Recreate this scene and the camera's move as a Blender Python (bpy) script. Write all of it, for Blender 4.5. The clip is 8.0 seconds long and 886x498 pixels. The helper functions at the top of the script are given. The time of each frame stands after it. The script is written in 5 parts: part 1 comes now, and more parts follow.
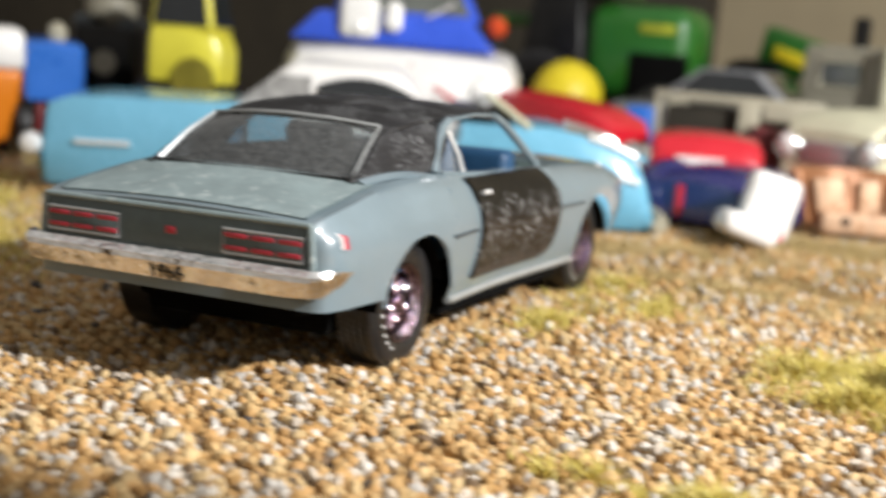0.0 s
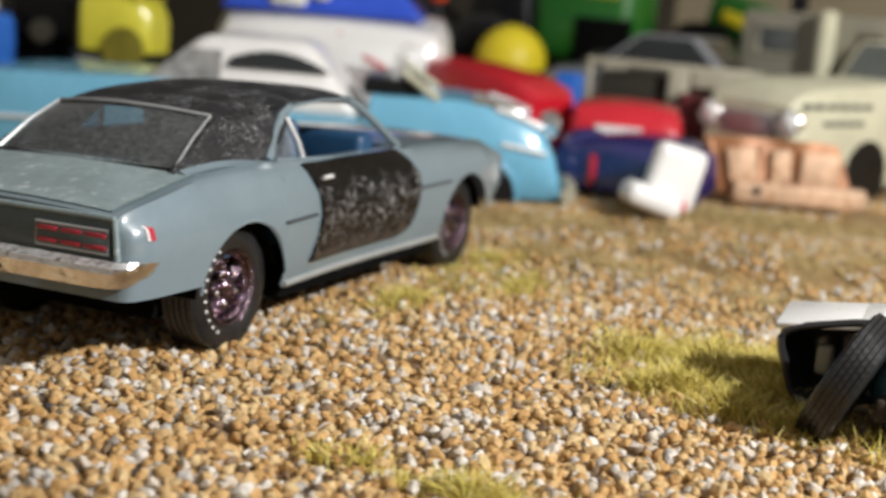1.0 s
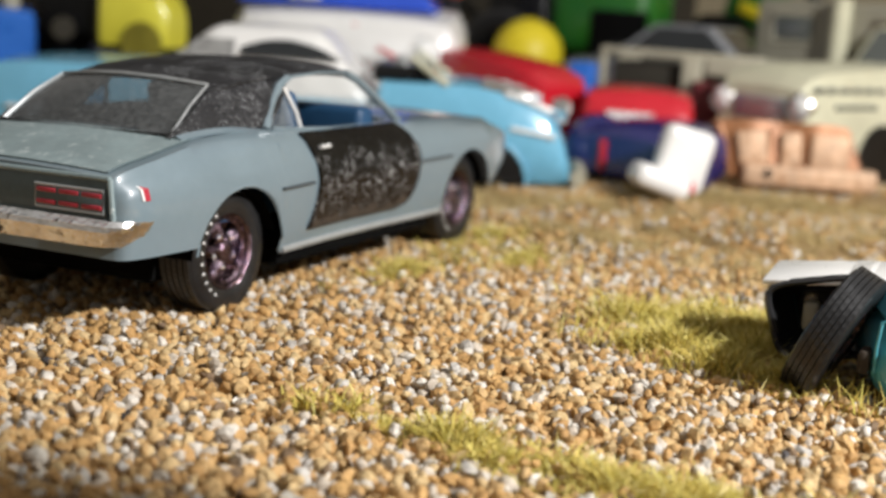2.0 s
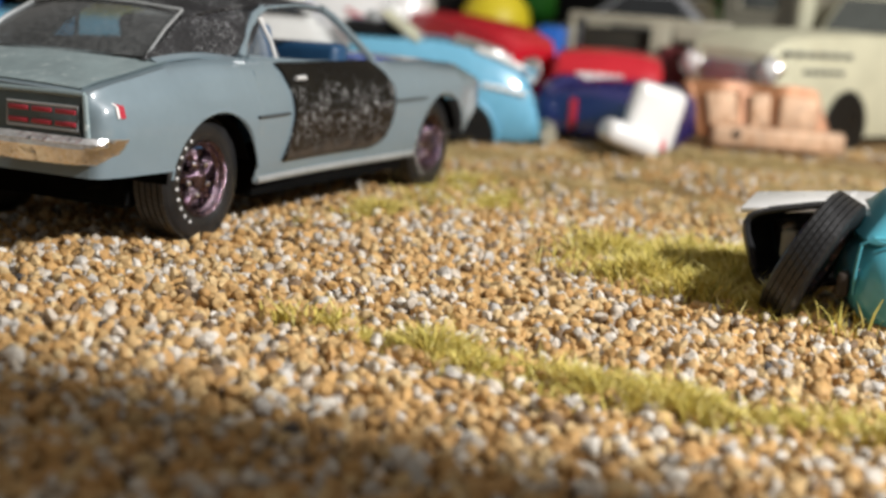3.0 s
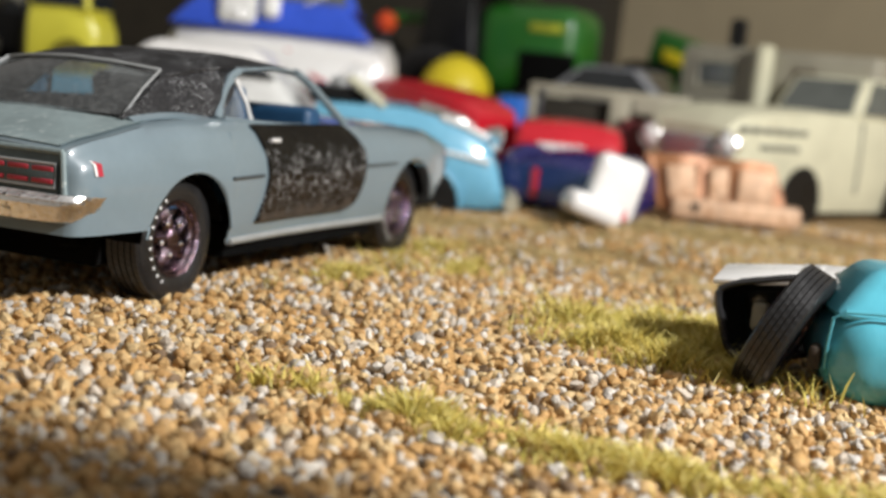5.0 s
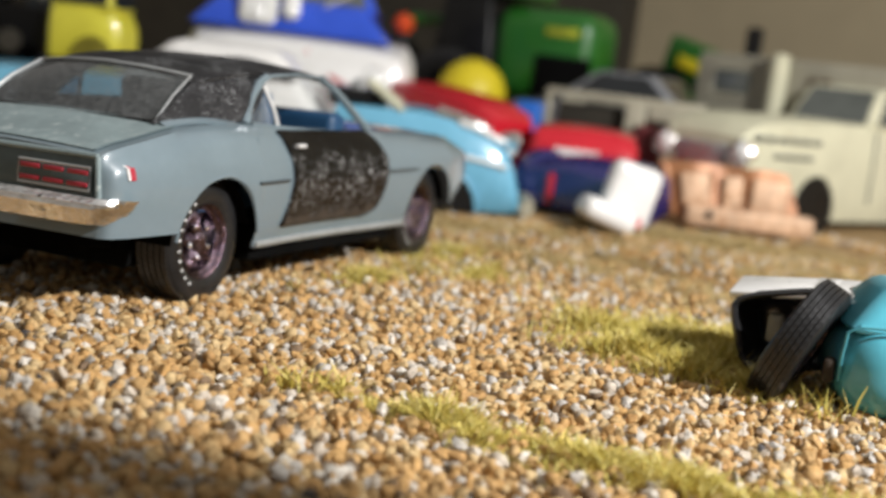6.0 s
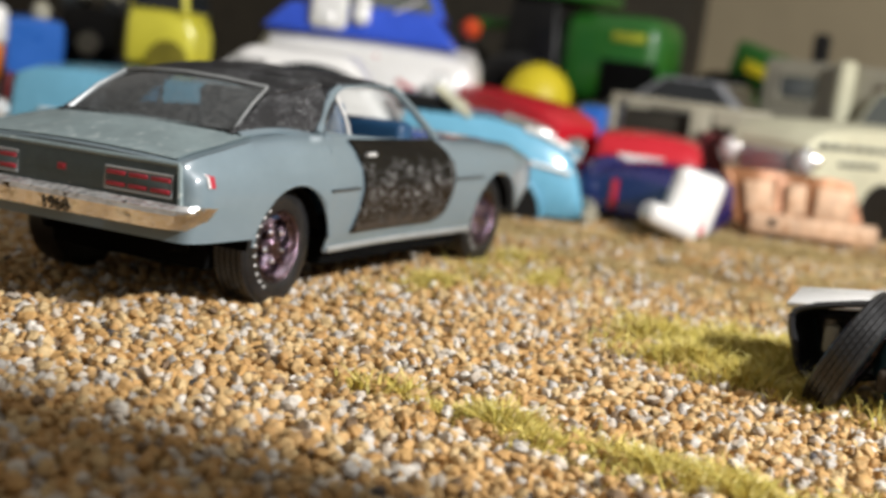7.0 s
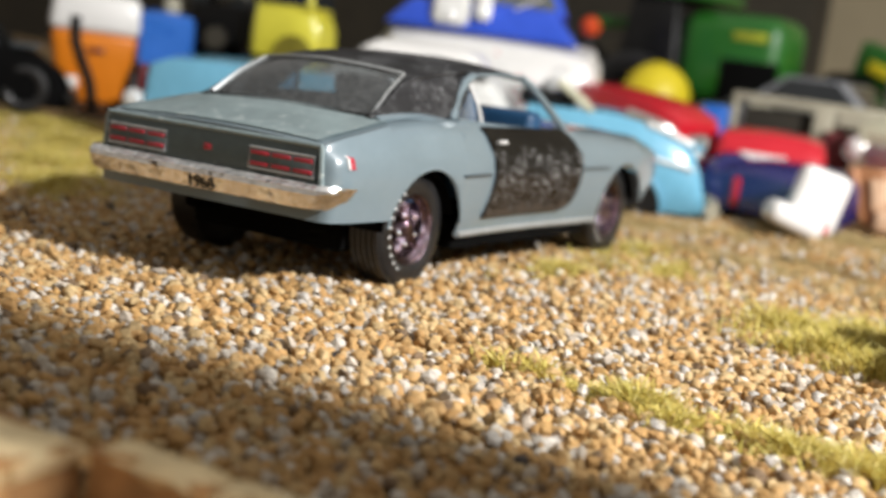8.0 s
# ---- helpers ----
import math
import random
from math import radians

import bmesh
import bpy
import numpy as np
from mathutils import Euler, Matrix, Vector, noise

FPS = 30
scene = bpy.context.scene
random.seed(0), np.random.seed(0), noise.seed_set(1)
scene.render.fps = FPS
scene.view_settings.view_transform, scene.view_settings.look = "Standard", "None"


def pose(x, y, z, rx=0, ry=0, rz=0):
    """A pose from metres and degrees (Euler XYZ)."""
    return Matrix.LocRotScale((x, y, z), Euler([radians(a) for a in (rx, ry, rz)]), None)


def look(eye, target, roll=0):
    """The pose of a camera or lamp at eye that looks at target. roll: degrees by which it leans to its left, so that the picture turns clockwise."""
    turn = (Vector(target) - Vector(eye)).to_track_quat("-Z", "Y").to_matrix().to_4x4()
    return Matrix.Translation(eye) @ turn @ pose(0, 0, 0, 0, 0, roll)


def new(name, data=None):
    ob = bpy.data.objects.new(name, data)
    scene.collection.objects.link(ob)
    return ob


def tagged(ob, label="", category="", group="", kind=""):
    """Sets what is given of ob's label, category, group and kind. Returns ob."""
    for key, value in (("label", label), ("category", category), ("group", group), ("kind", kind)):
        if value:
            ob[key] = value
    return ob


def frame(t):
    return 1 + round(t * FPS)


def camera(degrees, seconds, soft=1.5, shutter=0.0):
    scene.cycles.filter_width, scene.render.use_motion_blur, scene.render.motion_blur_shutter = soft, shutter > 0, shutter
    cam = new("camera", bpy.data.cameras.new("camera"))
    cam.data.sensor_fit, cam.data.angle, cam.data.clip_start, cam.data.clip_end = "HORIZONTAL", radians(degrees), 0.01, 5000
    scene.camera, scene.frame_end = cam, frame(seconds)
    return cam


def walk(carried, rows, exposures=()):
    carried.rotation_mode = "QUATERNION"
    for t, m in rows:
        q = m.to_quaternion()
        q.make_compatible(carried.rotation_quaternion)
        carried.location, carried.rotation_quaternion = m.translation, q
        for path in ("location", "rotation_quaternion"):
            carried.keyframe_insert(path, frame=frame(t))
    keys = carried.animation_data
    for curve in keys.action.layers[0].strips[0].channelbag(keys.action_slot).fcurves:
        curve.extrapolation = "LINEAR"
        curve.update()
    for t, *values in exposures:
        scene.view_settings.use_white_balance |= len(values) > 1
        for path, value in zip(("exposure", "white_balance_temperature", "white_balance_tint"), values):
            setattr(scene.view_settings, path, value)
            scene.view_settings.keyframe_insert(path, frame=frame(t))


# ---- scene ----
CM = 0.01          # all sizes below are written in centimetres

cam = camera(38, 8.0, soft=2.9, shutter=0.5)
cam.data.dof.use_dof = True
cam.data.dof.focus_distance = 9.3 * CM
cam.data.dof.aperture_fstop = 38.0

PATH = [
    (0, (5.6188, -9.0472, 2.5545), (1.5615, -0.0439, 0.9798), 4.85),
    (0.5, (6.6079, -8.8408, 2.8632), (2.7032, 0.1600, 0.9296), 5.03),
    (1, (7.0338, -8.6541, 2.9933), (2.9714, 0.2747, 1.0505), 4.68),
    (1.2, (7.2202, -8.4834, 2.9367), (3.1138, 0.4229, 0.9835), 4.39),
    (2.3, (7.4853, -8.7947, 2.6554), (3.1508, 0.0203, 0.7827), 3.85),
    (2.5, (7.3837, -8.7175, 2.6804), (3.1260, 0.1339, 0.8029), 4.14),
    (3, (7.3952, -8.7999, 2.1578), (3.3750, 0.1476, 0.2137), 4.54),
    (3.5, (7.3646, -8.8648, 2.0725), (3.5242, 0.2047, 0.3418), 4.95),
    (4, (7.3368, -8.8728, 2.1821), (3.5633, 0.2737, 0.7321), 5.48),
    (4.5, (7.2202, -8.8775, 2.1745), (3.3903, 0.2568, 0.7969), 5.71),
    (4.7, (7.2038, -8.8806, 2.1027), (3.4258, 0.2714, 0.7000), 5.71),
    (5.8, (7.1743, -9.0531, 2.2453), (3.4891, 0.1437, 0.8894), 6.89),
    (6, (7.1555, -9.1254, 2.2209), (3.3775, 0.0239, 0.8009), 7.09),
    (6.5, (7.3064, -9.2718, 2.3272), (3.3631, -0.2004, 0.8572), 7.31),
    (7, (7.2825, -9.4682, 2.3478), (3.0604, -0.5268, 0.8558), 7.45),
    (7.5, (7.2029, -9.5463, 2.1224), (2.6431, -0.7915, 0.5217), 7.76),
    (8, (7.1850, -9.7291, 2.1834), (2.2494, -1.1758, 0.6079), 7.89),
]
walk(cam, [(t, look([c * CM for c in eye], [c * CM for c in aim], roll)) for t, eye, aim, roll in PATH],
     exposures=[(0.0, 0.13), (0.5, -0.20), (1.0, -0.40), (2.5, -0.30), (3.2, -0.42), (3.8, -0.35), (4.5, -0.34), (6.0, -0.34), (7.0, -0.26), (8.0, -0.06)])

# ---- world and light ----
world = bpy.data.worlds.new("room_light")
scene.world = world
world.use_nodes = True
bg = world.node_tree.nodes["Background"]
wn, wl = world.node_tree.nodes, world.node_tree.links
w_co, w_sep, w_ramp = wn.new("ShaderNodeTexCoord"), wn.new("ShaderNodeSeparateXYZ"), wn.new("ShaderNodeValToRGB")
wl.new(w_co.outputs["Generated"], w_sep.inputs[0]), wl.new(w_sep.outputs["Z"], w_ramp.inputs[0]), wl.new(w_ramp.outputs[0], bg.inputs["Color"])
w_ramp.color_ramp.elements[0].color, w_ramp.color_ramp.elements[1].color = (0.66, 0.58, 0.50, 1), (1.35, 1.29, 1.22, 1)
bg.inputs["Strength"].default_value = 0.345
lamp_data = bpy.data.lights.new("table_lamp", "POINT")
lamp_data.energy, lamp_data.shadow_soft_size, lamp_data.color = 4.9, 0.40 * CM, (1.0, 0.985, 0.98)
table_lamp = new("table_lamp", lamp_data)
table_lamp.matrix_world = pose(22.2 * CM, -1.72 * CM, 13.8 * CM)


# ---- materials ----
def nodes_of(name):
    m = bpy.data.materials.new(name)
    m.use_nodes = True
    return m, m.node_tree.nodes, m.node_tree.links


def noise_tex(n, l, scale, detail=3.0, rough=0.55):
    co = n.new("ShaderNodeTexCoord")
    t = n.new("ShaderNodeTexNoise")
    t.inputs["Scale"].default_value = scale
    t.inputs["Detail"].default_value = detail
    t.inputs["Roughness"].default_value = rough
    l.new(co.outputs["Object"], t.inputs["Vector"])
    return t.outputs["Fac"]


def ramp(n, l, fac, stops, mode="LINEAR"):
    r = n.new("ShaderNodeValToRGB")
    r.color_ramp.interpolation = mode
    els = r.color_ramp.elements
    while len(els) < len(stops):
        els.new(0.5)
    for e, (p, c) in zip(els, stops):
        e.position, e.color = p, (*c, 1) if len(c) == 3 else c
    if fac is not None:
        l.new(fac, r.inputs["Fac"])
    return r


def mixed(n, l, fac, a, b, blend="MIX"):
    m = n.new("ShaderNodeMix")
    m.data_type, m.blend_type = "RGBA", blend
    for key, v in ((0, fac), (6, a), (7, b)):
        if hasattr(v, "is_linked"):
            l.new(v, m.inputs[key])
        elif key == 0:
            m.inputs[0].default_value = v
        else:
            m.inputs[key].default_value = (*v, 1)
    return m.outputs[2]


def surface(name, col, rough=0.5, metal=0.0, var=0.12, grain=900, stain=160, bump=0.15, coat=0.0,
            depth=0.0001, specks=None, speck_cover=0.62, speck_scale=1500, speck_zone=None, grime=None, grime_cover=0.55, spec=0.5):
    """A plain material with fine grain, broad stains, and, where given, pale specks of dust and patches of grime."""
    m, n, l = nodes_of(name)
    p = n["Principled BSDF"]
    fine, broad = noise_tex(n, l, grain), noise_tex(n, l, stain, 4)
    shade = mixed(n, l, 1.0, col, ramp(n, l, broad, [(0.3, (1 - var,) * 3), (0.7, (1 + var,) * 3)]).outputs[0], "MULTIPLY")
    shade = mixed(n, l, 1.0, shade, ramp(n, l, fine, [(0.3, (1 - var / 2,) * 3), (0.7, (1 + var / 2,) * 3)]).outputs[0], "MULTIPLY")
    if grime:
        shade = mixed(n, l, ramp(n, l, noise_tex(n, l, stain * 1.7, 6, 0.65), [(grime_cover, (0, 0, 0)), (grime_cover + 0.1, (1, 1, 1))]).outputs[0], shade, grime)
    rough_in = None
    if specks:
        cover = ramp(n, l, noise_tex(n, l, speck_scale, 5, 0.7), [(speck_cover, (0, 0, 0)), (speck_cover + 0.05, (1, 1, 1))]).outputs[0]
        zone = ramp(n, l, noise_tex(n, l, speck_zone or stain * 2.2, 3), [(0.42, (0.08, 0.08, 0.08)), (0.60, (1, 1, 1))]).outputs[0]
        cover = mixed(n, l, 1.0, cover, zone, "MULTIPLY")
        shade = mixed(n, l, cover, shade, specks)
        rough_in = mixed(n, l, cover, (rough,) * 3, (0.85,) * 3)
    l.new(shade, p.inputs["Base Color"])
    p.inputs["Metallic"].default_value = metal
    p.inputs["Specular IOR Level"].default_value = spec
    p.inputs["Coat Weight"].default_value = coat
    p.inputs["Coat Roughness"].default_value = 0.08
    if rough_in is not None:
        l.new(rough_in, p.inputs["Roughness"])
    else:
        r = ramp(n, l, broad, [(0.3, (max(rough - 0.06, 0.02),) * 3), (0.7, (min(rough + 0.08, 1),) * 3)])
        l.new(r.outputs[0], p.inputs["Roughness"])
    if bump:
        b = n.new("ShaderNodeBump")
        b.inputs["Strength"].default_value = bump
        b.inputs["Distance"].default_value = depth
        l.new(fine, b.inputs["Height"])
        l.new(b.outputs[0], p.inputs["Normal"])
    return m


def glass(name, tint=(0.9, 0.93, 0.93), dust=0.25, gloss=0.05, scale=420):
    """Thin clear plastic with dusty patches."""
    m, n, l = nodes_of(name)
    n.remove(n["Principled BSDF"])
    out = n["Material Output"]
    tr, gl, df = n.new("ShaderNodeBsdfTransparent"), n.new("ShaderNodeBsdfGlossy"), n.new("ShaderNodeBsdfDiffuse")
    tr.inputs[0].default_value = (*tint, 1)
    gl.inputs["Roughness"].default_value = 0.06
    df.inputs[0].default_value = (0.55, 0.56, 0.55, 1)
    facing = n.new("ShaderNodeLayerWeight").outputs["Facing"]
    fr = ramp(n, l, facing, [(0.55, (0.025,) * 3), (0.97, (0.55,) * 3)])
    a, b = n.new("ShaderNodeMixShader"), n.new("ShaderNodeMixShader")
    l.new(fr.outputs[0], a.inputs[0]), l.new(tr.outputs[0], a.inputs[1]), l.new(gl.outputs[0], a.inputs[2])
    d = ramp(n, l, noise_tex(n, l, scale, 8, 0.75), [(0.42, (gloss,) * 3), (0.72, (dust * 2,) * 3)])
    l.new(d.outputs[0], b.inputs[0]), l.new(a.outputs[0], b.inputs[1]), l.new(df.outputs[0], b.inputs[2])
    l.new(b.outputs[0], out.inputs[0])
    return m


def stone_material(name, per_object):
    m, n, l = nodes_of(name)
    p = n["Principled BSDF"]
    if per_object:
        rnd = n.new("ShaderNodeObjectInfo").outputs["Random"]
    else:
        rnd = n.new("ShaderNodeNewGeometry").outputs["Random Per Island"]
    pick = ramp(n, l, rnd, [(0.0, (0.47, 0.28, 0.10)), (0.17, (0.51, 0.34, 0.15)), (0.32, (0.43, 0.25, 0.09)),
                            (0.46, (0.53, 0.385, 0.19)), (0.605, (0.51, 0.445, 0.36)), (0.70, (0.60, 0.56, 0.49)),
                            (0.81, (0.45, 0.425, 0.385)), (0.86, (0.48, 0.30, 0.12)), (0.955, (0.17, 0.11, 0.06)),
                            (0.993, (0.06, 0.055, 0.055))], "CONSTANT")
    c = mixed(n, l, 1.0, pick.outputs[0], ramp(n, l, noise_tex(n, l, 3000, 4), [(0.3, (0.72, 0.70, 0.68)), (0.7, (1.2, 1.2, 1.2))]).outputs[0], "MULTIPLY")
    l.new(c, p.inputs["Base Color"])
    p.inputs["Roughness"].default_value = 0.75
    b = n.new("ShaderNodeBump")
    b.inputs["Strength"].default_value, b.inputs["Distance"].default_value = 0.5, 0.00012
    l.new(noise_tex(n, l, 5000, 4), b.inputs["Height"]), l.new(b.outputs[0], p.inputs["Normal"])
    return m


def grass_material(name, stops):
    m, n, l = nodes_of(name)
    p = n["Principled BSDF"]
    rnd = n.new("ShaderNodeNewGeometry").outputs["Random Per Island"]
    l.new(ramp(n, l, rnd, stops).outputs[0], p.inputs["Base Color"])
    p.inputs["Roughness"].default_value = 0.55
    return m


def scuffed_door(name):
    """Gloss black paint, scratched white across its middle, a brown ground reflection painted lower down."""
    m, n, l = nodes_of(name)
    p = n["Principled BSDF"]
    co = n.new("ShaderNodeTexCoord")
    sep = n.new("ShaderNodeSeparateXYZ")
    l.new(co.outputs["Object"], sep.inputs[0])

    def add(a, b, op="ADD"):
        k = n.new("ShaderNodeMath")
        k.operation = op
        for i, v in enumerate((a, b)):
            if hasattr(v, "is_linked"):
                l.new(v, k.inputs[i])
            else:
                k.inputs[i].default_value = v
        return k.outputs[0]
    height = add(add(sep.outputs["Z"], 0.0056, "SUBTRACT"), 1 / 0.0089, "MULTIPLY")
    wavy = add(height, add(noise_tex(n, l, 330, 4), 0.45, "MULTIPLY"))
    # painted reflection of the gravel, fading out up the door
    brown = ramp(n, l, wavy, [(0.42, (0.85,) * 3), (0.86, (0.0,) * 3)]).outputs[0]
    stretch = n.new("ShaderNodeMapping")
    stretch.inputs["Scale"].default_value = (1, 1, 0.7)
    l.new(co.outputs["Object"], stretch.inputs["Vector"])
    streak = n.new("ShaderNodeTexNoise")
    streak.inputs["Scale"].default_value, streak.inputs["Detail"].default_value, streak.inputs["Roughness"].default_value = 3400, 5, 0.72
    l.new(stretch.outputs[0], streak.inputs["Vector"])
    marks = ramp(n, l, streak.outputs["Fac"], [(0.555, (0,) * 3), (0.61, (1,) * 3)]).outputs[0]
    band = ramp(n, l, wavy, [(0.28, (0.15,) * 3), (0.62, (0.9,) * 3), (0.92, (0.75,) * 3), (1.12, (0.03,) * 3)]).outputs[0]
    patch = ramp(n, l, noise_tex(n, l, 520, 3), [(0.40, (0.12,) * 3), (0.58, (1,) * 3)]).outputs[0]
    cover = mixed(n, l, 1.0, mixed(n, l, 1.0, marks, band, "MULTIPLY"), patch, "MULTIPLY")
    col = mixed(n, l, brown, (0.005, 0.005, 0.005), mixed(n, l, noise_tex(n, l, 1900, 4), (0.005, 0.004, 0.003), (0.026, 0.017, 0.011)))
    l.new(mixed(n, l, cover, col, (0.58, 0.57, 0.55)), p.inputs["Base Color"])
    l.new(mixed(n, l, cover, mixed(n, l, brown, (0.10,) * 3, (0.32,) * 3), (0.7,) * 3), p.inputs["Roughness"])
    p.inputs["Specular IOR Level"].default_value = 0.14
    b = n.new("ShaderNodeBump")
    b.inputs["Strength"].default_value, b.inputs["Distance"].default_value = 0.35, 0.00012
    l.new(noise_tex(n, l, 900, 4), b.inputs["Height"]), l.new(b.outputs[0], p.inputs["Normal"])
    return m


M = {}
M["paint"] = surface("blue_grey_paint", (0.160, 0.212, 0.238), 0.34, 0, 0.05, 1400, 200, 0.05, 0.9)
M["paint_dusty"] = surface("dusty_blue_grey_paint", (0.22, 0.28, 0.285), 0.45, 0, 0.14, 1600, 300, 0.1, 0.15, specks=(0.42, 0.47, 0.46), speck_cover=0.56, speck_scale=1100)
M["vinyl"] = surface("black_vinyl_with_dust", (0.012, 0.012, 0.013), 0.45, 0, 0.2, 2600, 300, 0.5, 0, specks=(0.50, 0.51, 0.52), speck_cover=0.565, speck_scale=5400, speck_zone=380, spec=0.3)
M["door"] = scuffed_door("scuffed_black_door")
M["dark_brown"] = surface("speckled_brown", (0.035, 0.024, 0.015), 0.75, 0, 0.4, 1800, 700, 0.5, specks=(0.2, 0.18, 0.15), speck_cover=0.62)
# bright white, so that glints on the headlights are put into the colour
M["glint_lens"] = surface("white_glint_lens", (0.85, 0.85, 0.82), 0.15, 0, 0.05, coat=0.8)
# near-white silver: the highlight of the chrome parts is put into the colour
M["silver_bright"] = surface("silver_highlight", (0.86, 0.87, 0.86), 0.22, 0.35, 0.04)
M["beacon_red"] = surface("beacon_red", (0.65, 0.07, 0.012), 0.4, 0, 0.06)
M["gloss_black"] = surface("glossy_black_plastic", (0.022, 0.022, 0.023), 0.2, 0, 0.2, bump=0.05, coat=0.6, spec=0.8)
# brighter copy of the bumper chrome, with the ledge's highlight in its colour
M["chrome_ledge"] = surface("lit_worn_chrome", (0.95, 0.95, 0.94), 0.20, 0.85, 0.2, 1300, 500, 0.9, depth=0.0003, grime=(0.10, 0.10, 0.10), grime_cover=0.60)
# near black; on the chassis and wells it paints the shade underneath
M["flat_black"] = surface("matt_black_shade", (0.004, 0.004, 0.004), 0.9, 0, 0.3, spec=0.05)
M["copper_pale"] = surface("pale_copper", (0.58, 0.38, 0.24), 0.55, 0.1, 0.25, 900, 300, 0.4, grime=(0.40, 0.21, 0.10), grime_cover=0.55)
# darkened copy of the lemon paint, for shade in the truck's wheel arch
M["olive"] = surface("lemon_in_shade", (0.22, 0.19, 0.02), 0.5, 0, 0.2)
M["maroon"] = surface("maroon_paint", (0.12, 0.012, 0.015), 0.4, 0, 0.1)
M["slate"] = surface("dark_slate_paint", (0.088, 0.122, 0.13), 0.35, 0, 0.15, 1400, 300, 0.1, 0.2, specks=(0.3, 0.33, 0.33), speck_cover=0.64)
M["chrome"] = surface("chrome", (0.82, 0.80, 0.78), 0.14, 1.0, 0.05, 1500, 400, 0.15)
M["chrome_pitted"] = surface("pitted_chrome", (0.86, 0.82, 0.76), 0.11, 1.0, 0.25, 650, 420, 1.0, depth=0.0005, grime=(0.13, 0.075, 0.03), grime_cover=0.57)
M["rubber"] = surface("black_rubber", (0.012, 0.012, 0.0125), 0.34, 0, 0.3, 2500, 400, 0.4, spec=0.55)
M["white_print"] = surface("white_print", (0.8, 0.8, 0.78), 0.5)
M["rim"] = surface("smoked_purple_chrome", (0.19, 0.135, 0.155), 0.12, 1.0, 0.2, 1600, 400, 0.8, depth=0.0005)
M["red_lens"] = surface("red_lens", (0.42, 0.03, 0.05), 0.3, 0, 0.1, coat=0.5)
M["silver"] = surface("silver_print", (0.45, 0.47, 0.47), 0.35, 0.5, 0.1)
M["blue_inside"] = surface("blue_plastic", (0.013, 0.056, 0.125), 0.5, 0, 0.12)
M["black"] = surface("black_plastic", (0.009, 0.009, 0.009), 0.3, 0, 0.3, spec=0.3)
M["strip"] = surface("dark_moulding", (0.05, 0.06, 0.065), 0.4)
M["glass"] = glass("dusty_clear_plastic", (0.55, 0.58, 0.59), dust=0.085, gloss=0.055, scale=1900)
M["glass_front"] = glass("clear_windscreen", (0.96, 0.97, 0.97), dust=0.04, gloss=0.01)
M["glass_side"] = glass("clear_plastic", (0.62, 0.74, 0.82), 0.12)
M["grey_glass"] = surface("grey_glass", (0.10, 0.11, 0.10), 0.15, 0, 0.2, coat=0.4)
M["hazy_glass"] = surface("hazy_grey_glass", (0.27, 0.27, 0.26), 0.3, 0, 0.35, 900, 500, 0.2)
M["brown_glass"] = surface("brown_tinted_glass", (0.09, 0.06, 0.035), 0.3, 0, 0.2)
M["dark_glass"] = surface("dark_glass", (0.015, 0.018, 0.02), 0.12, 0, 0.2, coat=0.5)
M["stone"] = stone_material("gravel", False)
M["stone_piece"] = stone_material("gravel_piece", True)
M["soil"] = surface("sandy_ground", (0.30, 0.19, 0.08), 0.9, 0, 0.35, 1400, 120, 0.6, grime=(0.20, 0.15, 0.05))
M["grass"] = grass_material("dry_static_grass", [(0.0, (0.54, 0.40, 0.07)), (0.35, (0.64, 0.52, 0.13)), (0.6, (0.42, 0.35, 0.07)), (0.8, (0.53, 0.47, 0.10)), (1.0, (0.76, 0.64, 0.28))])
M["grass_tan"] = grass_material("tan_static_grass", [(0.0, (0.42, 0.29, 0.12)), (0.5, (0.48, 0.37, 0.17)), (1.0, (0.37, 0.29, 0.10))])
M["cut_stone"] = surface("cut_sandstone", (0.80, 0.63, 0.36), 0.8, 0, 0.2, 700, 200, 0.8, grime=(0.42, 0.25, 0.10), grime_cover=0.56)
M["brown_stone"] = surface("brown_block_stone", (0.46, 0.25, 0.10), 0.85, 0, 0.35, 500, 260, 0.9, grime=(0.22, 0.11, 0.04), grime_cover=0.58)
M["sky_blue"] = surface("light_blue_paint", (0.16, 0.43, 0.60), 0.25, 0, 0.06, coat=0.5)
M["white"] = surface("white_paint", (0.80, 0.79, 0.76), 0.3, 0, 0.04, coat=0.3)
M["cream"] = surface("cream_paint", (0.58, 0.565, 0.41), 0.45, 0, 0.08, spec=0.25, grime=(0.45, 0.38, 0.24), grime_cover=0.64)
M["royal"] = surface("royal_blue_paint", (0.025, 0.085, 0.58), 0.2, 0, 0.08, coat=0.6)
M["bright_blue"] = surface("bright_blue_paint", (0.02, 0.14, 0.55), 0.3, 0, 0.08, coat=0.4)
M["navy"] = surface("navy_paint", (0.015, 0.015, 0.11), 0.25, 0, 0.1, coat=0.5)
M["red"] = surface("red_paint", (0.55, 0.012, 0.025), 0.3, 0, 0.08, coat=0.4)
M["yellow"] = surface("yellow_plastic", (0.72, 0.58, 0.02), 0.45, 0, 0.06)
M["lemon"] = surface("lemon_paint", (0.72, 0.66, 0.06), 0.35, 0, 0.06, coat=0.3)
M["lemon_worn"] = surface("worn_yellow_print", (0.40, 0.42, 0.03), 0.5, 0, 0.3)
M["green"] = surface("tractor_green", (0.018, 0.13, 0.014), 0.35, 0, 0.1, coat=0.3)
M["orange"] = surface("orange_paint", (0.75, 0.22, 0.012), 0.35, 0, 0.06, coat=0.3)
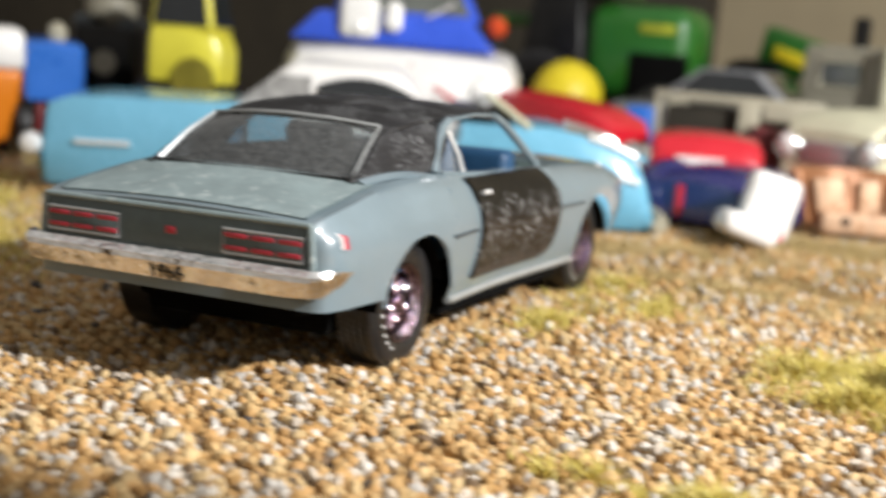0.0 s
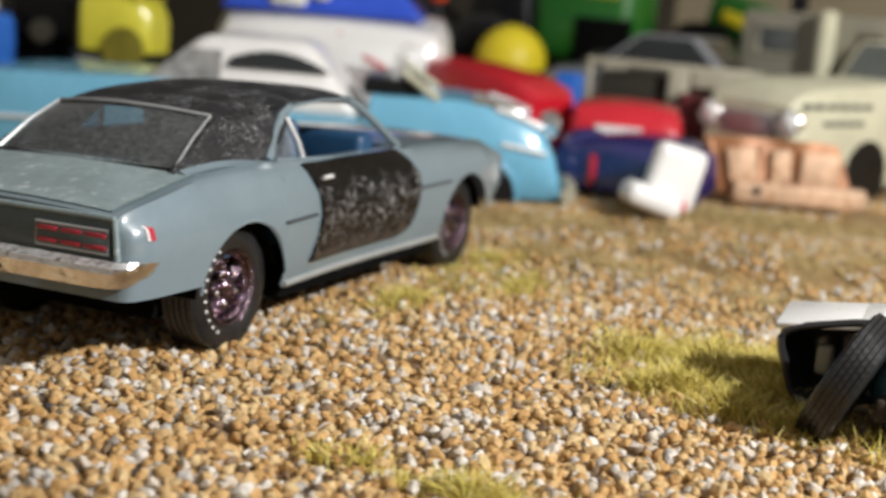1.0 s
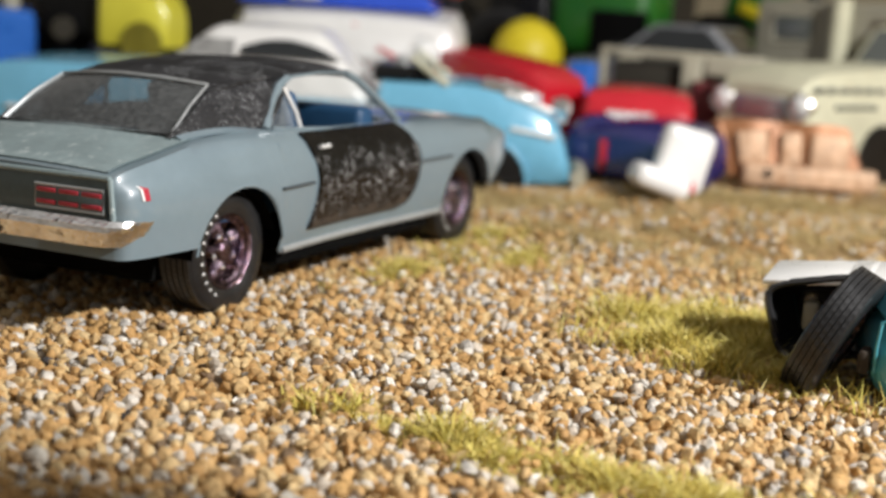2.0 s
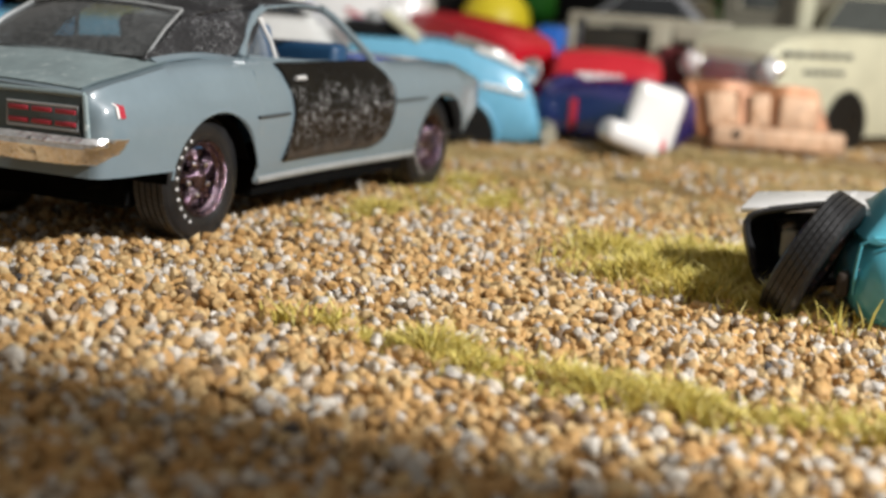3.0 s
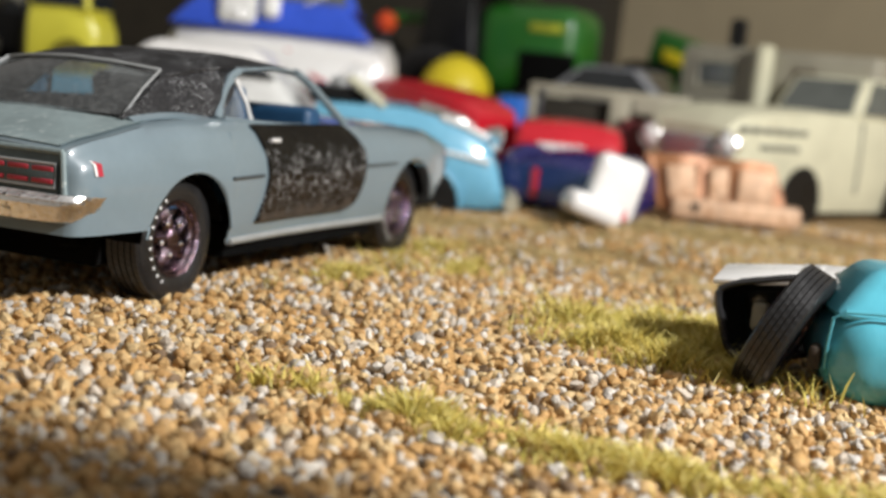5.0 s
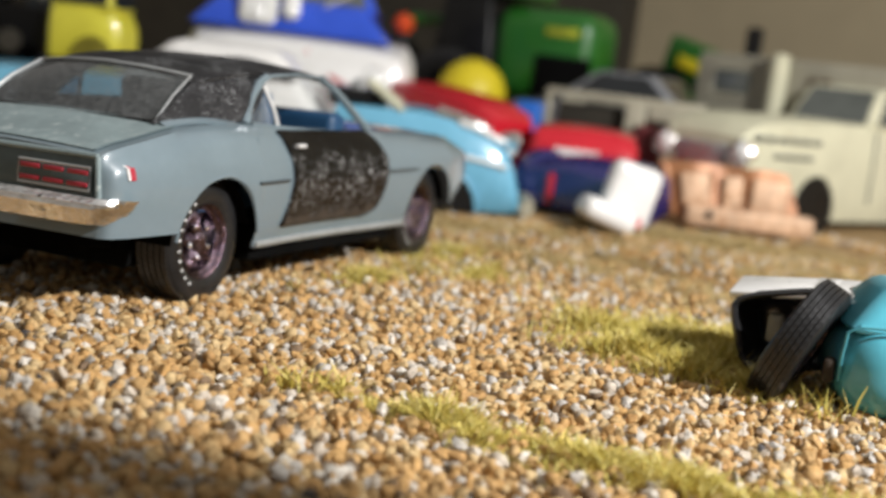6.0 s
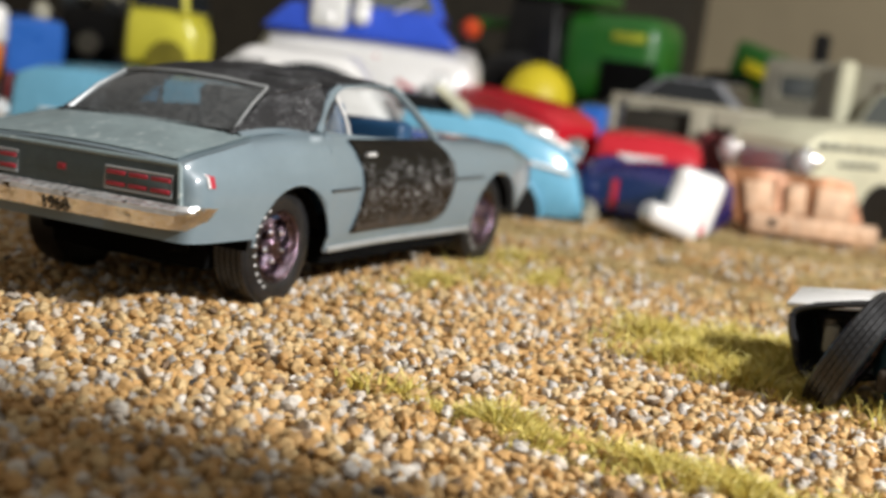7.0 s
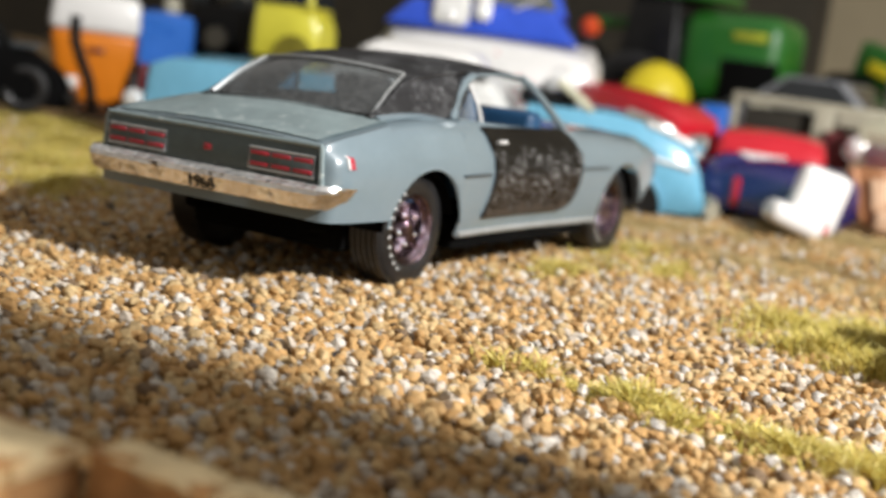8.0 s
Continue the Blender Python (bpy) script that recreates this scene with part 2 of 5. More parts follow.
M["copper"] = surface("copper_paint", (0.36, 0.165, 0.075), 0.36, 0.25, 0.25, 900, 250, 0.2, 0.2, grime=(0.16, 0.06, 0.025), grime_cover=0.58)
M["teal"] = surface("teal_paint", (0.075, 0.36, 0.45), 0.3, 0, 0.08, 900, 250, 0.15, 0.4, specks=(0.35, 0.55, 0.58), speck_cover=0.66, speck_scale=900)
M["beige"] = surface("beige_plastic", (0.40, 0.375, 0.28), 0.5, 0, 0.1)
M["grey_box"] = surface("grey_beige_plastic", (0.27, 0.255, 0.195), 0.5, 0, 0.1)
M["silver_paint"] = surface("silver_paint", (0.31, 0.32, 0.34), 0.3, 0.4, 0.06, coat=0.3)
M["wall"] = surface("tan_board", (0.39, 0.335, 0.22), 0.8, 0, 0.08, 60, 8, 0.2)
M["dark_wall"] = surface("dark_cloth", (0.034, 0.029, 0.019), 0.9, 0, 0.3, 200, 20, 0.3)


# ---- building blocks ----
def part(name, bm, material, parent=None, label="", sharp=35, at=None):
    """Links a bmesh, drawn in centimetres, as one mesh object under a thing or a part."""
    bmesh.ops.recalc_face_normals(bm, faces=bm.faces)
    me = bpy.data.meshes.new(name)
    bmesh.ops.scale(bm, vec=(CM, CM, CM), verts=bm.verts)
    for f in bm.faces:
        f.smooth = True
    bm.to_mesh(me)
    bm.free()
    me.set_sharp_from_angle(angle=radians(sharp))
    me.materials.append(material)
    ob = new(name, me)
    if parent:
        ob.parent = parent
    if at is not None:
        ob.matrix_basis = at
    if label:
        tagged(ob, label)
    return ob


def thing(name, x, y, z, rz, label, category, group="", rx=0, ry=0):
    ob = new(name)
    ob.empty_display_size = 0.005
    ob.matrix_basis = pose(x * CM, y * CM, z * CM, rx, ry, rz)
    return tagged(ob, label, category, group)


def box(cx, cy, cz, sx, sy, sz, bevel=0.03, seg=2, turn=None):
    bm = bmesh.new()
    bmesh.ops.create_cube(bm, size=1, matrix=Matrix.Diagonal((sx, sy, sz, 1)))
    if bevel:
        bmesh.ops.bevel(bm, geom=bm.edges[:], offset=min(bevel, 0.45 * min(sx, sy, sz)), segments=seg, affect="EDGES", profile=0.5)
    if turn:
        bmesh.ops.transform(bm, matrix=turn, verts=bm.verts)
    bmesh.ops.translate(bm, vec=(cx, cy, cz), verts=bm.verts)
    return bm


def join(*bms):
    out = bmesh.new()
    for b in bms:
        me = bpy.data.meshes.new("tmp")
        b.to_mesh(me)
        b.free()
        out.from_mesh(me)
        bpy.data.meshes.remove(me)
    return out


def lathe(profile, seg=32, axis="x", at=(0, 0, 0), cap=True):
    """Turns (along, radius) points round the axis."""
    bm = bmesh.new()
    rings = []
    for a, r in profile:
        ring = []
        for k in range(seg):
            u = 2 * math.pi * k / seg
            c, s = r * math.cos(u), r * math.sin(u)
            ring.append(bm.verts.new({"x": (a, c, s), "y": (c, a, s), "z": (c, s, a)}[axis]))
        rings.append(ring)
    for p, q in zip(rings, rings[1:]):
        for k in range(seg):
            bm.faces.new((p[k], p[(k + 1) % seg], q[(k + 1) % seg], q[k]))
    for ring in (rings[0], rings[-1]) if cap else ():
        bm.faces.new(ring)
    bmesh.ops.remove_doubles(bm, verts=bm.verts, dist=1e-5)
    bmesh.ops.translate(bm, vec=at, verts=bm.verts)
    return bm


def tube(points, r, seg=8, flat=1.0):
    bm = bmesh.new()
    pts = [Vector(p) for p in points]
    rings = []
    for i, p in enumerate(pts):
        d = (pts[min(i + 1, len(pts) - 1)] - pts[max(i - 1, 0)]).normalized()
        up = Vector((0, 0, 1)) if abs(d.z) < 0.9 else Vector((0, 1, 0))
        a = d.cross(up).normalized()
        b = d.cross(a)
        rings.append([bm.verts.new(p + r * (math.cos(2 * math.pi * k / seg) * a + flat * math.sin(2 * math.pi * k / seg) * b)) for k in range(seg)])
    for p, q in zip(rings, rings[1:]):
        for k in range(seg):
            bm.faces.new((p[k], p[(k + 1) % seg], q[(k + 1) % seg], q[k]))
    bm.faces.new(rings[0]), bm.faces.new(rings[-1])
    return bm


def grid(fn, nu, nv, keep=None):
    """A sheet from fn(u, v) with u and v from 0 to 1."""
    bm = bmesh.new()
    vs = [[bm.verts.new(fn(i / nu, j / nv)) for j in range(nv + 1)] for i in range(nu + 1)]
    for i in range(nu):
        for j in range(nv):
            if keep is None or keep((i + 0.5) / nu, (j + 0.5) / nv):
                bm.faces.new((vs[i][j], vs[i + 1][j], vs[i + 1][j + 1], vs[i][j + 1]))
    return bm


def thick(bm, depth):
    """Gives a sheet a thickness."""
    bmesh.ops.recalc_face_normals(bm, faces=bm.faces)
    bmesh.ops.solidify(bm, geom=bm.faces[:], thickness=depth)
    return bm


def lerp_table(xs, ys):
    """A smooth curve through the points of a small table."""
    xs, ys = np.array(xs, float), np.array(ys, float)
    d = np.gradient(ys, xs)

    def f(x):
        x = min(max(x, xs[0]), xs[-1])
        i = int(min(max(np.searchsorted(xs, x) - 1, 0), len(xs) - 2))
        h = xs[i + 1] - xs[i]
        t = (x - xs[i]) / h
        return float((1 + 2 * t) * (1 - t) ** 2 * ys[i] + t * (1 - t) ** 2 * h * d[i] + t * t * (3 - 2 * t) * ys[i + 1] + t * t * (t - 1) * h * d[i + 1])
    return f


# ---- a wheel with a tyre and a rim ----
def wheel(parent, name, x, y, z, r, width, side, rim_mat, tyre_mat, spokes=5, letters=False, tread=False, seg=36, label=""):
    hub = part(name, lathe([(-0.3 * width, 0.1 * r), (0.3 * width, 0.1 * r)], 12), M["black"], parent, label,
               at=pose(x * CM, y * CM, z * CM, 0, 0, 0 if side > 0 else 180))
    h = width / 2
    pro = [(-h, 0.62 * r), (-h, 0.8 * r), (-0.92 * h, 0.93 * r), (-0.75 * h, 0.985 * r)]
    for k in range(5):
        a = -0.66 * h + k * 0.33 * h
        if tread:
            pro += [(a - 0.13 * h, r), (a + 0.13 * h, r), (a + 0.14 * h, 0.955 * r), (a + 0.19 * h, 0.955 * r)]
        else:
            pro += [(a, r)]
    pro += [(0.75 * h, 0.985 * r), (0.92 * h, 0.93 * r), (h, 0.8 * r), (h * 0.98, 0.68 * r), (h * 0.9, 0.62 * r)]
    tyre_bm = lathe(pro, seg * (4 if tread else 1), cap=False)
    if tread:
        for v in tyre_bm.verts:
            if math.hypot(v.co.y, v.co.z) > 0.97 * r:
                notch = round(math.atan2(v.co.z, v.co.y) / (2 * math.pi) * seg * 4 + 2 * round(v.co.x / (0.33 * h)))
                if notch % 3 == 0:
                    v.co.y, v.co.z = 0.990 * v.co.y, 0.990 * v.co.z
    part("tyre", tyre_bm, tyre_mat, hub)
    part("rim", lathe([(-h * 0.8, 0.6 * r), (h * 0.85, 0.63 * r), (h * 0.95, 0.61 * r), (h * 0.85, 0.56 * r), (h * 0.2, 0.5 * r), (h * 0.05, 0.15 * r)], seg), rim_mat, hub)
    for k in range(spokes):
        u = 360 / spokes * k + 12
        bm = grid(lambda a, b: (h * (0.45 + 0.32 * math.sin(math.pi * b)) - 0.25 * h * a * a, (b - 0.5) * (0.20 + 0.06 * a) * r, (0.1 + 0.47 * a) * r), 4, 4)
        bmesh.ops.rotate(bm, matrix=Matrix.Rotation(radians(u), 3, "X"), verts=bm.verts)
        part("spoke", thick(bm, 0.03 * r), rim_mat, hub)
    part("hub_cap", lathe([(h * 0.2, 0.19 * r), (h * 0.72, 0.17 * r), (h * 0.84, 0.1 * r), (h * 0.86, 0.01)], 16), rim_mat, hub)
    if letters:
        for k in range(5):
            u = radians(72 * k + 48)
            part("lug_nut", lathe([(h * 0.35, 0.045 * r), (h * 0.68, 0.045 * r), (h * 0.75, 0.02 * r)], 8, "x", (0, 0.27 * r * math.cos(u), 0.27 * r * math.sin(u))), M["chrome"], hub)
        part("rim_step", lathe([(h * 0.55, 0.545 * r), (h * 0.72, 0.56 * r), (h * 0.60, 0.50 * r), (h * 0.5, 0.50 * r)], seg, cap=False), rim_mat, hub)
        bits = []
        for k in range(10):
            u = radians(32 + 13 * k)
            b = box(h + 0.003, 0, 0.74 * r, 0.010, 0.022, 0.024, 0.006)
            bmesh.ops.rotate(b, matrix=Matrix.Rotation(u, 3, "X"), verts=b.verts)
            bits.append(b)
        part("tyre_ring", tube([(h - 0.006, -0.76 * r * math.sin(u), 0.76 * r * math.cos(u)) for u in np.linspace(radians(-25), radians(-128), 20)], 0.0045, 5), M["white_print"], hub)
        part("tyre_lettering", join(*bits), M["white_print"], hub, "fine white dashes printed round the tyre")
    return hub


# ---- ground ----
def rise(x, y):
    return max(0.024 * min(x - 1.3, 0.0), -0.10) + 0.035 * noise.noise((x * 0.35, y * 0.35, 3.1)) + 0.02 * noise.noise((x * 0.9, y * 0.9, 7.7))


xs_g = np.concatenate([np.linspace(-60, -14, 8), np.linspace(-13, 11, 80), np.linspace(12, 60, 8)])
ys_g = np.concatenate([np.linspace(-30, -8, 6), np.linspace(-7, 15, 74), np.linspace(16, 48, 8)])
gbm = bmesh.new()
gv = [[gbm.verts.new((x, y, rise(x, y) - 0.055)) for y in ys_g] for x in xs_g]
for i in range(len(xs_g) - 1):
    for j in range(len(ys_g) - 1):
        gbm.faces.new((gv[i][j], gv[i + 1][j], gv[i + 1][j + 1], gv[i][j + 1]))
ground = part("ground", gbm, M["soil"])
tagged(ground, "sandy diorama ground strewn with gravel and dry grass", "ground", kind="structure")

ICO_P = (1 + 5 ** 0.5) / 2
ICO_V = np.array([(-1, ICO_P, 0), (1, ICO_P, 0), (-1, -ICO_P, 0), (1, -ICO_P, 0), (0, -1, ICO_P), (0, 1, ICO_P),
                  (0, -1, -ICO_P), (0, 1, -ICO_P), (ICO_P, 0, -1), (ICO_P, 0, 1), (-ICO_P, 0, -1), (-ICO_P, 0, 1)], float) / 1.902
hull = bmesh.new()
for co in ICO_V:
    hull.verts.new(co)
bmesh.ops.convex_hull(hull, input=hull.verts[:])
hull.verts.index_update()
ICO_F = np.array([[v.index for v in f.verts] for f in hull.faces])
ICO_V = np.array([v.co[:] for v in hull.verts])
hull.free()
rng = np.random.default_rng(5)


def pebble(size):
    """One angular little stone."""
    v = ICO_V * (1 + rng.uniform(-0.36, 0.26, (12, 1)))
    v = v * rng.uniform(0.58, 1.25, 3) * size / 2
    q = rng.normal(size=4)
    q /= np.linalg.norm(q)
    w, x, y, z = q
    rot = np.array([[1 - 2 * (y * y + z * z), 2 * (x * y - z * w), 2 * (x * z + y * w)],
                    [2 * (x * y + z * w), 1 - 2 * (x * x + z * z), 2 * (y * z - x * w)],
                    [2 * (x * z - y * w), 2 * (y * z + x * w), 1 - 2 * (x * x + y * y)]])
    return v @ rot.T


def mesh_from(name, verts, faces, material, smooth=False):
    me = bpy.data.meshes.new(name)
    me.from_pydata((np.asarray(verts) * CM).tolist(), [], np.asarray(faces).tolist())
    me.materials.append(material)
    return me


# the plot of single stones in the foreground
PLOT = (3.2, 4.9, -4.3, -3.1)
STEP = 0.082
spots, singles = [], []
for y0, y1, step in ((-7.2, 6.0, STEP), (6.0, 15.0, 0.095)):
    for iy in range(int((y1 - y0) / step)):
        y = y0 + iy * step
        x_lo = max(1.9 - (y + 5.1) * 1.06 - 1.2, -13)
        for ix in range(int((9.0 - x_lo) / step)):
            px, py = x_lo + (ix + rng.uniform(-0.4, 0.4)) * step, y + rng.uniform(-0.4, 0.4) * step
            spots.append((px, py, step))
bank = [pebble(1.0) for _ in range(240)]
vs_out, n_out = [], 0
for px, py, step in spots:
    thin = noise.noise((px * 0.5, py * 0.5, 1.5))
    if py > 5 and thin > -0.12:
        continue
    size = step * rng.uniform(0.95, 1.55) * (1.15 if rng.random() < 0.2 else 1.0)
    pz = rise(px, py) - 0.045 + rng.uniform(-0.012, 0.03)
    if PLOT[0] < px < PLOT[1] and PLOT[2] < py < PLOT[3] and len(singles) < 300:
        singles.append((px, py, pz, size))
        continue
    vs_out.append(bank[rng.integers(240)] * size + (px, py, pz))
    n_out += 1
# a sparse upper layer
for _ in range(7000):
    py = rng.uniform(-7, 6)
    x_lo = max(1.9 - (py + 5.1) * 1.06 - 1.2, -13)
    px = rng.uniform(x_lo, 9.0)
    vs_out.append(bank[rng.integers(240)] * STEP * rng.uniform(0.9, 1.5) + (px, py, rise(px, py) - 0.005 + rng.uniform(-0.01, 0.025)))
    n_out += 1
# single stones lying on the matted grass farther back
for _ in range(1500):
    px, py = rng.uniform(0.5, 9.0), rng.uniform(4.2, 9.5)
    if noise.noise((px * 0.7, py * 0.7, 8.2)) > 0.0:
        vs_out.append(bank[rng.integers(240)] * STEP * rng.uniform(0.9, 1.4) + (px, py, rise(px, py) + 0.045 + rng.uniform(-0.02, 0.03)))
        n_out += 1
all_f = (ICO_F[None] + 12 * np.arange(n_out)[:, None, None]).reshape(-1, 3)
gravel = new("gravel", mesh_from("gravel", np.concatenate(vs_out), all_f, M["stone"]))
round_ones = np.repeat(rng.random(n_out) < 0.15, len(ICO_F))
gravel.data.polygons.foreach_set("use_smooth", round_ones)
gravel.parent = ground
tagged(gravel, "loose tan and grey gravel chips", kind="stuff")
shapes = [mesh_from("stone", pebble(1.0), ICO_F, M["stone_piece"]) for _ in range(12)]
for px, py, pz, size in singles:
    ob = new("stone", shapes[rng.integers(12)])
    ob.matrix_basis = pose(px * CM, py * CM, pz * CM, *rng.uniform(0, 360, 3)) @ Matrix.Diagonal((size, size, size, 1))
    ob.parent = ground


# ---- grass ----
def grass_patch(name, label, material, centres, count, length, lean=0.6):
    """Fine upright fibres scattered round a chain of (x, y, radius x, radius y, turn)."""
    vs, fs = [], []
    area = np.array([c[2] * c[3] for c in centres])
    for k, (cx, cy, rx, ry, turn) in enumerate(centres):
        for _ in range(int(count * area[k] / area.sum())):
            a, rr = rng.uniform(0, 2 * math.pi), abs(rng.normal(0, 0.5))
            ux, uy = rr * rx * math.cos(a), rr * ry * math.sin(a)
            x, y = cx + ux * math.cos(turn) - uy * math.sin(turn), cy + ux * math.sin(turn) + uy * math.cos(turn)
            z = rise(x, y) - 0.05
            n_clump = 0.7 + 0.6 * noise.noise((x * 2.2, y * 2.2, 4.0))
            ln = length * rng.uniform(0.5, 1.15) * max(n_clump, 0.35)
            dx, dy = rng.normal(0, lean, 2) * ln
            w = 0.0085 * rng.uniform(0.7, 1.3)
            u = rng.uniform(0, math.pi)
            c, s = w * math.cos(u), w * math.sin(u)
            b = len(vs)
            vs += [(x - c, y - s, z), (x + c, y + s, z), (x - s * 0.8, y + c * 0.8, z),
                   (x + 0.4 * dx - c * 0.8, y + 0.4 * dy - s * 0.8, z + 0.55 * ln), (x + 0.4 * dx + c * 0.8, y + 0.4 * dy + s * 0.8, z + 0.55 * ln),
                   (x + 0.4 * dx - s * 0.7, y + 0.4 * dy + c * 0.7, z + 0.55 * ln), (x + dx, y + dy, z + 0.95 * ln)]
            for i, j in ((0, 1), (1, 2), (2, 0)):
                fs += [(b + i, b + j, b + 3 + j), (b + i, b + 3 + j, b + 3 + i), (b + 3 + i, b + 3 + j, b + 6)]
    ob = new(name, mesh_from(name, np.array(vs), fs, material))
    return tagged(ob, label, "grass", kind="stuff")


grass_patch("grass", "yellow-green dry tuft strip among the gravel", M["grass"],
            [(4.15, -1.78, 0.45, 0.26, 0), (4.7, -1.88, 0.5, 0.34, 0), (5.3, -1.92, 0.55, 0.36, 0), (5.9, -1.88, 0.55, 0.36, 0), (6.6, -1.74, 0.6, 0.34, 0), (7.2, -1.6, 0.5, 0.3, 0)], 5200, 0.22, 0.7)
grass_patch("grass", "sparse dry blades between the stones", M["grass"],
            [(3.45, -1.62, 0.30, 0.22, 0), (3.15, -1.75, 0.25, 0.16, 0), (3.75, -1.75, 0.3, 0.2, 0)], 330, 0.21, 0.7)
grass_patch("grass", "dry yellow grass round the wrecked car", M["grass"],
            [(4.6, 1.4, 0.7, 0.6, 0), (5.2, 1.05, 0.6, 0.4, 0), (5.8, 0.95, 0.6, 0.3, 0), (4.3, 2.2, 0.6, 0.8, 0), (5.2, 2.2, 0.9, 1.0, 0), (5.15, 1.55, 0.55, 0.35, 0)], 8200, 0.29)
grass_patch("grass", "few long pale blades before the wrecked car", M["grass"],
            [(5.75, 0.62, 0.45, 0.16, 0), (6.35, 0.55, 0.4, 0.12, 0)], 60, 0.34)
grass_patch("grass", "short dry grass along the sill of the car", M["grass"],
            [(1.6, 2.6, 0.35, 1.4, 0), (1.5, 4.6, 0.6, 1.0, 0), (2.2, 3.9, 0.6, 0.8, 0)], 3800, 0.2)
grass_patch("grass", "tan matted grass before the parked cars", M["grass_tan"],
            [(2.6, 5.6, 2.4, 1.5, 0), (5.0, 5.2, 2.0, 1.6, 0), (1.5, 7.8, 3.4, 1.6, 0), (5.5, 8.6, 3.0, 2.2, 0), (3.5, 11.0, 4.0, 1.6, 0), (-3.0, 6.2, 2.5, 1.2, 0), (0.0, 6.5, 2.0, 1.4, 0)], 19000, 0.19, 0.8)
grass_patch("grass", "greenish grass strip beyond the car's shadow", M["grass"],
            [(-4.6, 1.2, 1.6, 0.8, -0.7), (-6.0, 2.4, 1.6, 1.0, -0.7), (-7.6, 4.0, 1.6, 1.0, -0.7), (-9.4, 5.4, 1.8, 1.1, -0.7)], 16000, 0.24)


# ---- the blue-grey coupe ----
coupe = thing("toy_coupe", 0.08, 0, -0.024, 0, "dusty blue-grey coupe model with black roof and door", "toy car", ry=-1.2)
W_ = [-1.47, -1.455, -1.43, -1.39, -1.33, -1.0, -0.5, 0.0, 0.5, 1.0, 1.6, 2.2, 2.9, 3.6, 4.3, 5.0, 5.45, 5.7]
Y_ = [-1.47, -1.35, -1.0, -0.5, 0.0, 0.5, 1.0, 1.6, 2.2, 2.9, 3.6, 4.3, 5.0, 5.45, 5.7]
half_w = lerp_table(W_, [1.185, 1.225, 1.262, 1.288, 1.308, 1.345, 1.37, 1.385, 1.38, 1.355, 1.33, 1.33, 1.35, 1.37, 1.38, 1.34, 1.24, 1.08])
z_shoulder = lerp_table(Y_, [1.25, 1.29, 1.35, 1.43, 1.475, 1.485, 1.46, 1.43, 1.42, 1.42, 1.42, 1.41, 1.37, 1.31, 1.22])
x_shoulder = lerp_table(Y_, [1.15, 1.17, 1.17, 1.15, 1.13, 1.13, 1.15, 1.17, 1.17, 1.15, 1.12, 1.08, 1.02, 0.92, 0.80])
z_middle = lerp_table(Y_, [1.29, 1.325, 1.40, 1.485, 1.52, 1.52, 1.48, 1.45, 1.45, 1.47, 1.48, 1.46, 1.41, 1.34, 1.24])
REAR, FRONT, AXLE_Z, ARCH = -0.08, 4.22, 0.50, 0.60


def z_bottom(y):
    z = 0.44
    if y < -0.3:
        z += 0.20 * min(1, (-0.3 - y) / 0.25)
    elif y > 4.7:
        z += 0.08 + 0.62 * min(1, (y - 4.7) / 1.0)
    for c in (REAR, FRONT):
        d = abs(y - c)
        if d < ARCH * 0.97:
            z = max(z, AXLE_Z - 0.02 + math.sqrt(ARCH ** 2 - d * d))
    return z


def side_x(y, z):
    """Half width of the body at a height."""
    w, zs = half_w(y), z_shoulder(y)
    return float(np.interp(z, [0.3, 0.44, 0.62, 0.90, 1.0, 1.18, zs - 0.10, zs - 0.02, zs + 0.01],
                           [0.90 * w, 0.945 * w, 0.98 * w, 0.998 * w, w, 0.985 * w, 0.93 * w, x_shoulder(y) + 0.05, x_shoulder(y)]))


def body_section(y):
    zb, zs = z_bottom(y), z_shoulder(y)
    zs = max(zs, zb + 0.12)
    pts = []
    for k in range(11):
        z = zb + (zs - zb) * k / 10
        pts.append((side_x(y, z), z))
    xs, zm = x_shoulder(y), z_middle(y)
    for k in (0.94, 0.9, 0.82, 0.6, 0.3, 0.0):
        pts.append((xs * k, zs + (zm - zs) * (1 - (k / 0.96) ** 2)))
    return pts


stations = sorted(set([round(v, 3) for v in np.linspace(-1.47, 5.7, 64)] + [-1.462, -1.455, -1.445, -1.43, -1.41, -1.385] + [round(c + s * ARCH * f, 3) for c in (REAR, FRONT) for s in (-1, 1) for f in (0.972, 0.968, 0.93, 0.86, 0.76, 0.6, 0.4, 0.2, 0.0)]))
bm = bmesh.new()
rows_r, rows_l = [], []
for y in stations:
    sec = body_section(y)
    rr = [bm.verts.new((x, y, z)) for x, z in sec]
    ll = [rr[-1] if k == len(sec) - 1 else bm.verts.new((-x, y, z)) for k, (x, z) in enumerate(sec)]
    rows_r.append(rr), rows_l.append(ll)
deck_faces = []
for i in range(len(stations) - 1):
    ym = (stations[i] + stations[i + 1]) / 2
    for rows in (rows_r, rows_l):
        for k in range(len(rows[i]) - 1):
            if k >= 13 and -0.42 < ym < 2.95:
                continue
            f = (rows[i][k], rows[i + 1][k], rows[i + 1][k + 1], rows[i][k + 1])
            if len(set(f)) == 4:
                nf = bm.faces.new(f)
                if k >= 12 and ym < -0.4:
                    deck_faces.append(nf)
for rr, ll in ((rows_r[0], rows_l[0]), (rows_r[-1], rows_l[-1])):
    bm.faces.new(rr + ll[-2::-1])
body = part("body", bm, M["paint"], coupe, "smooth blue-grey body shell", sharp=40)

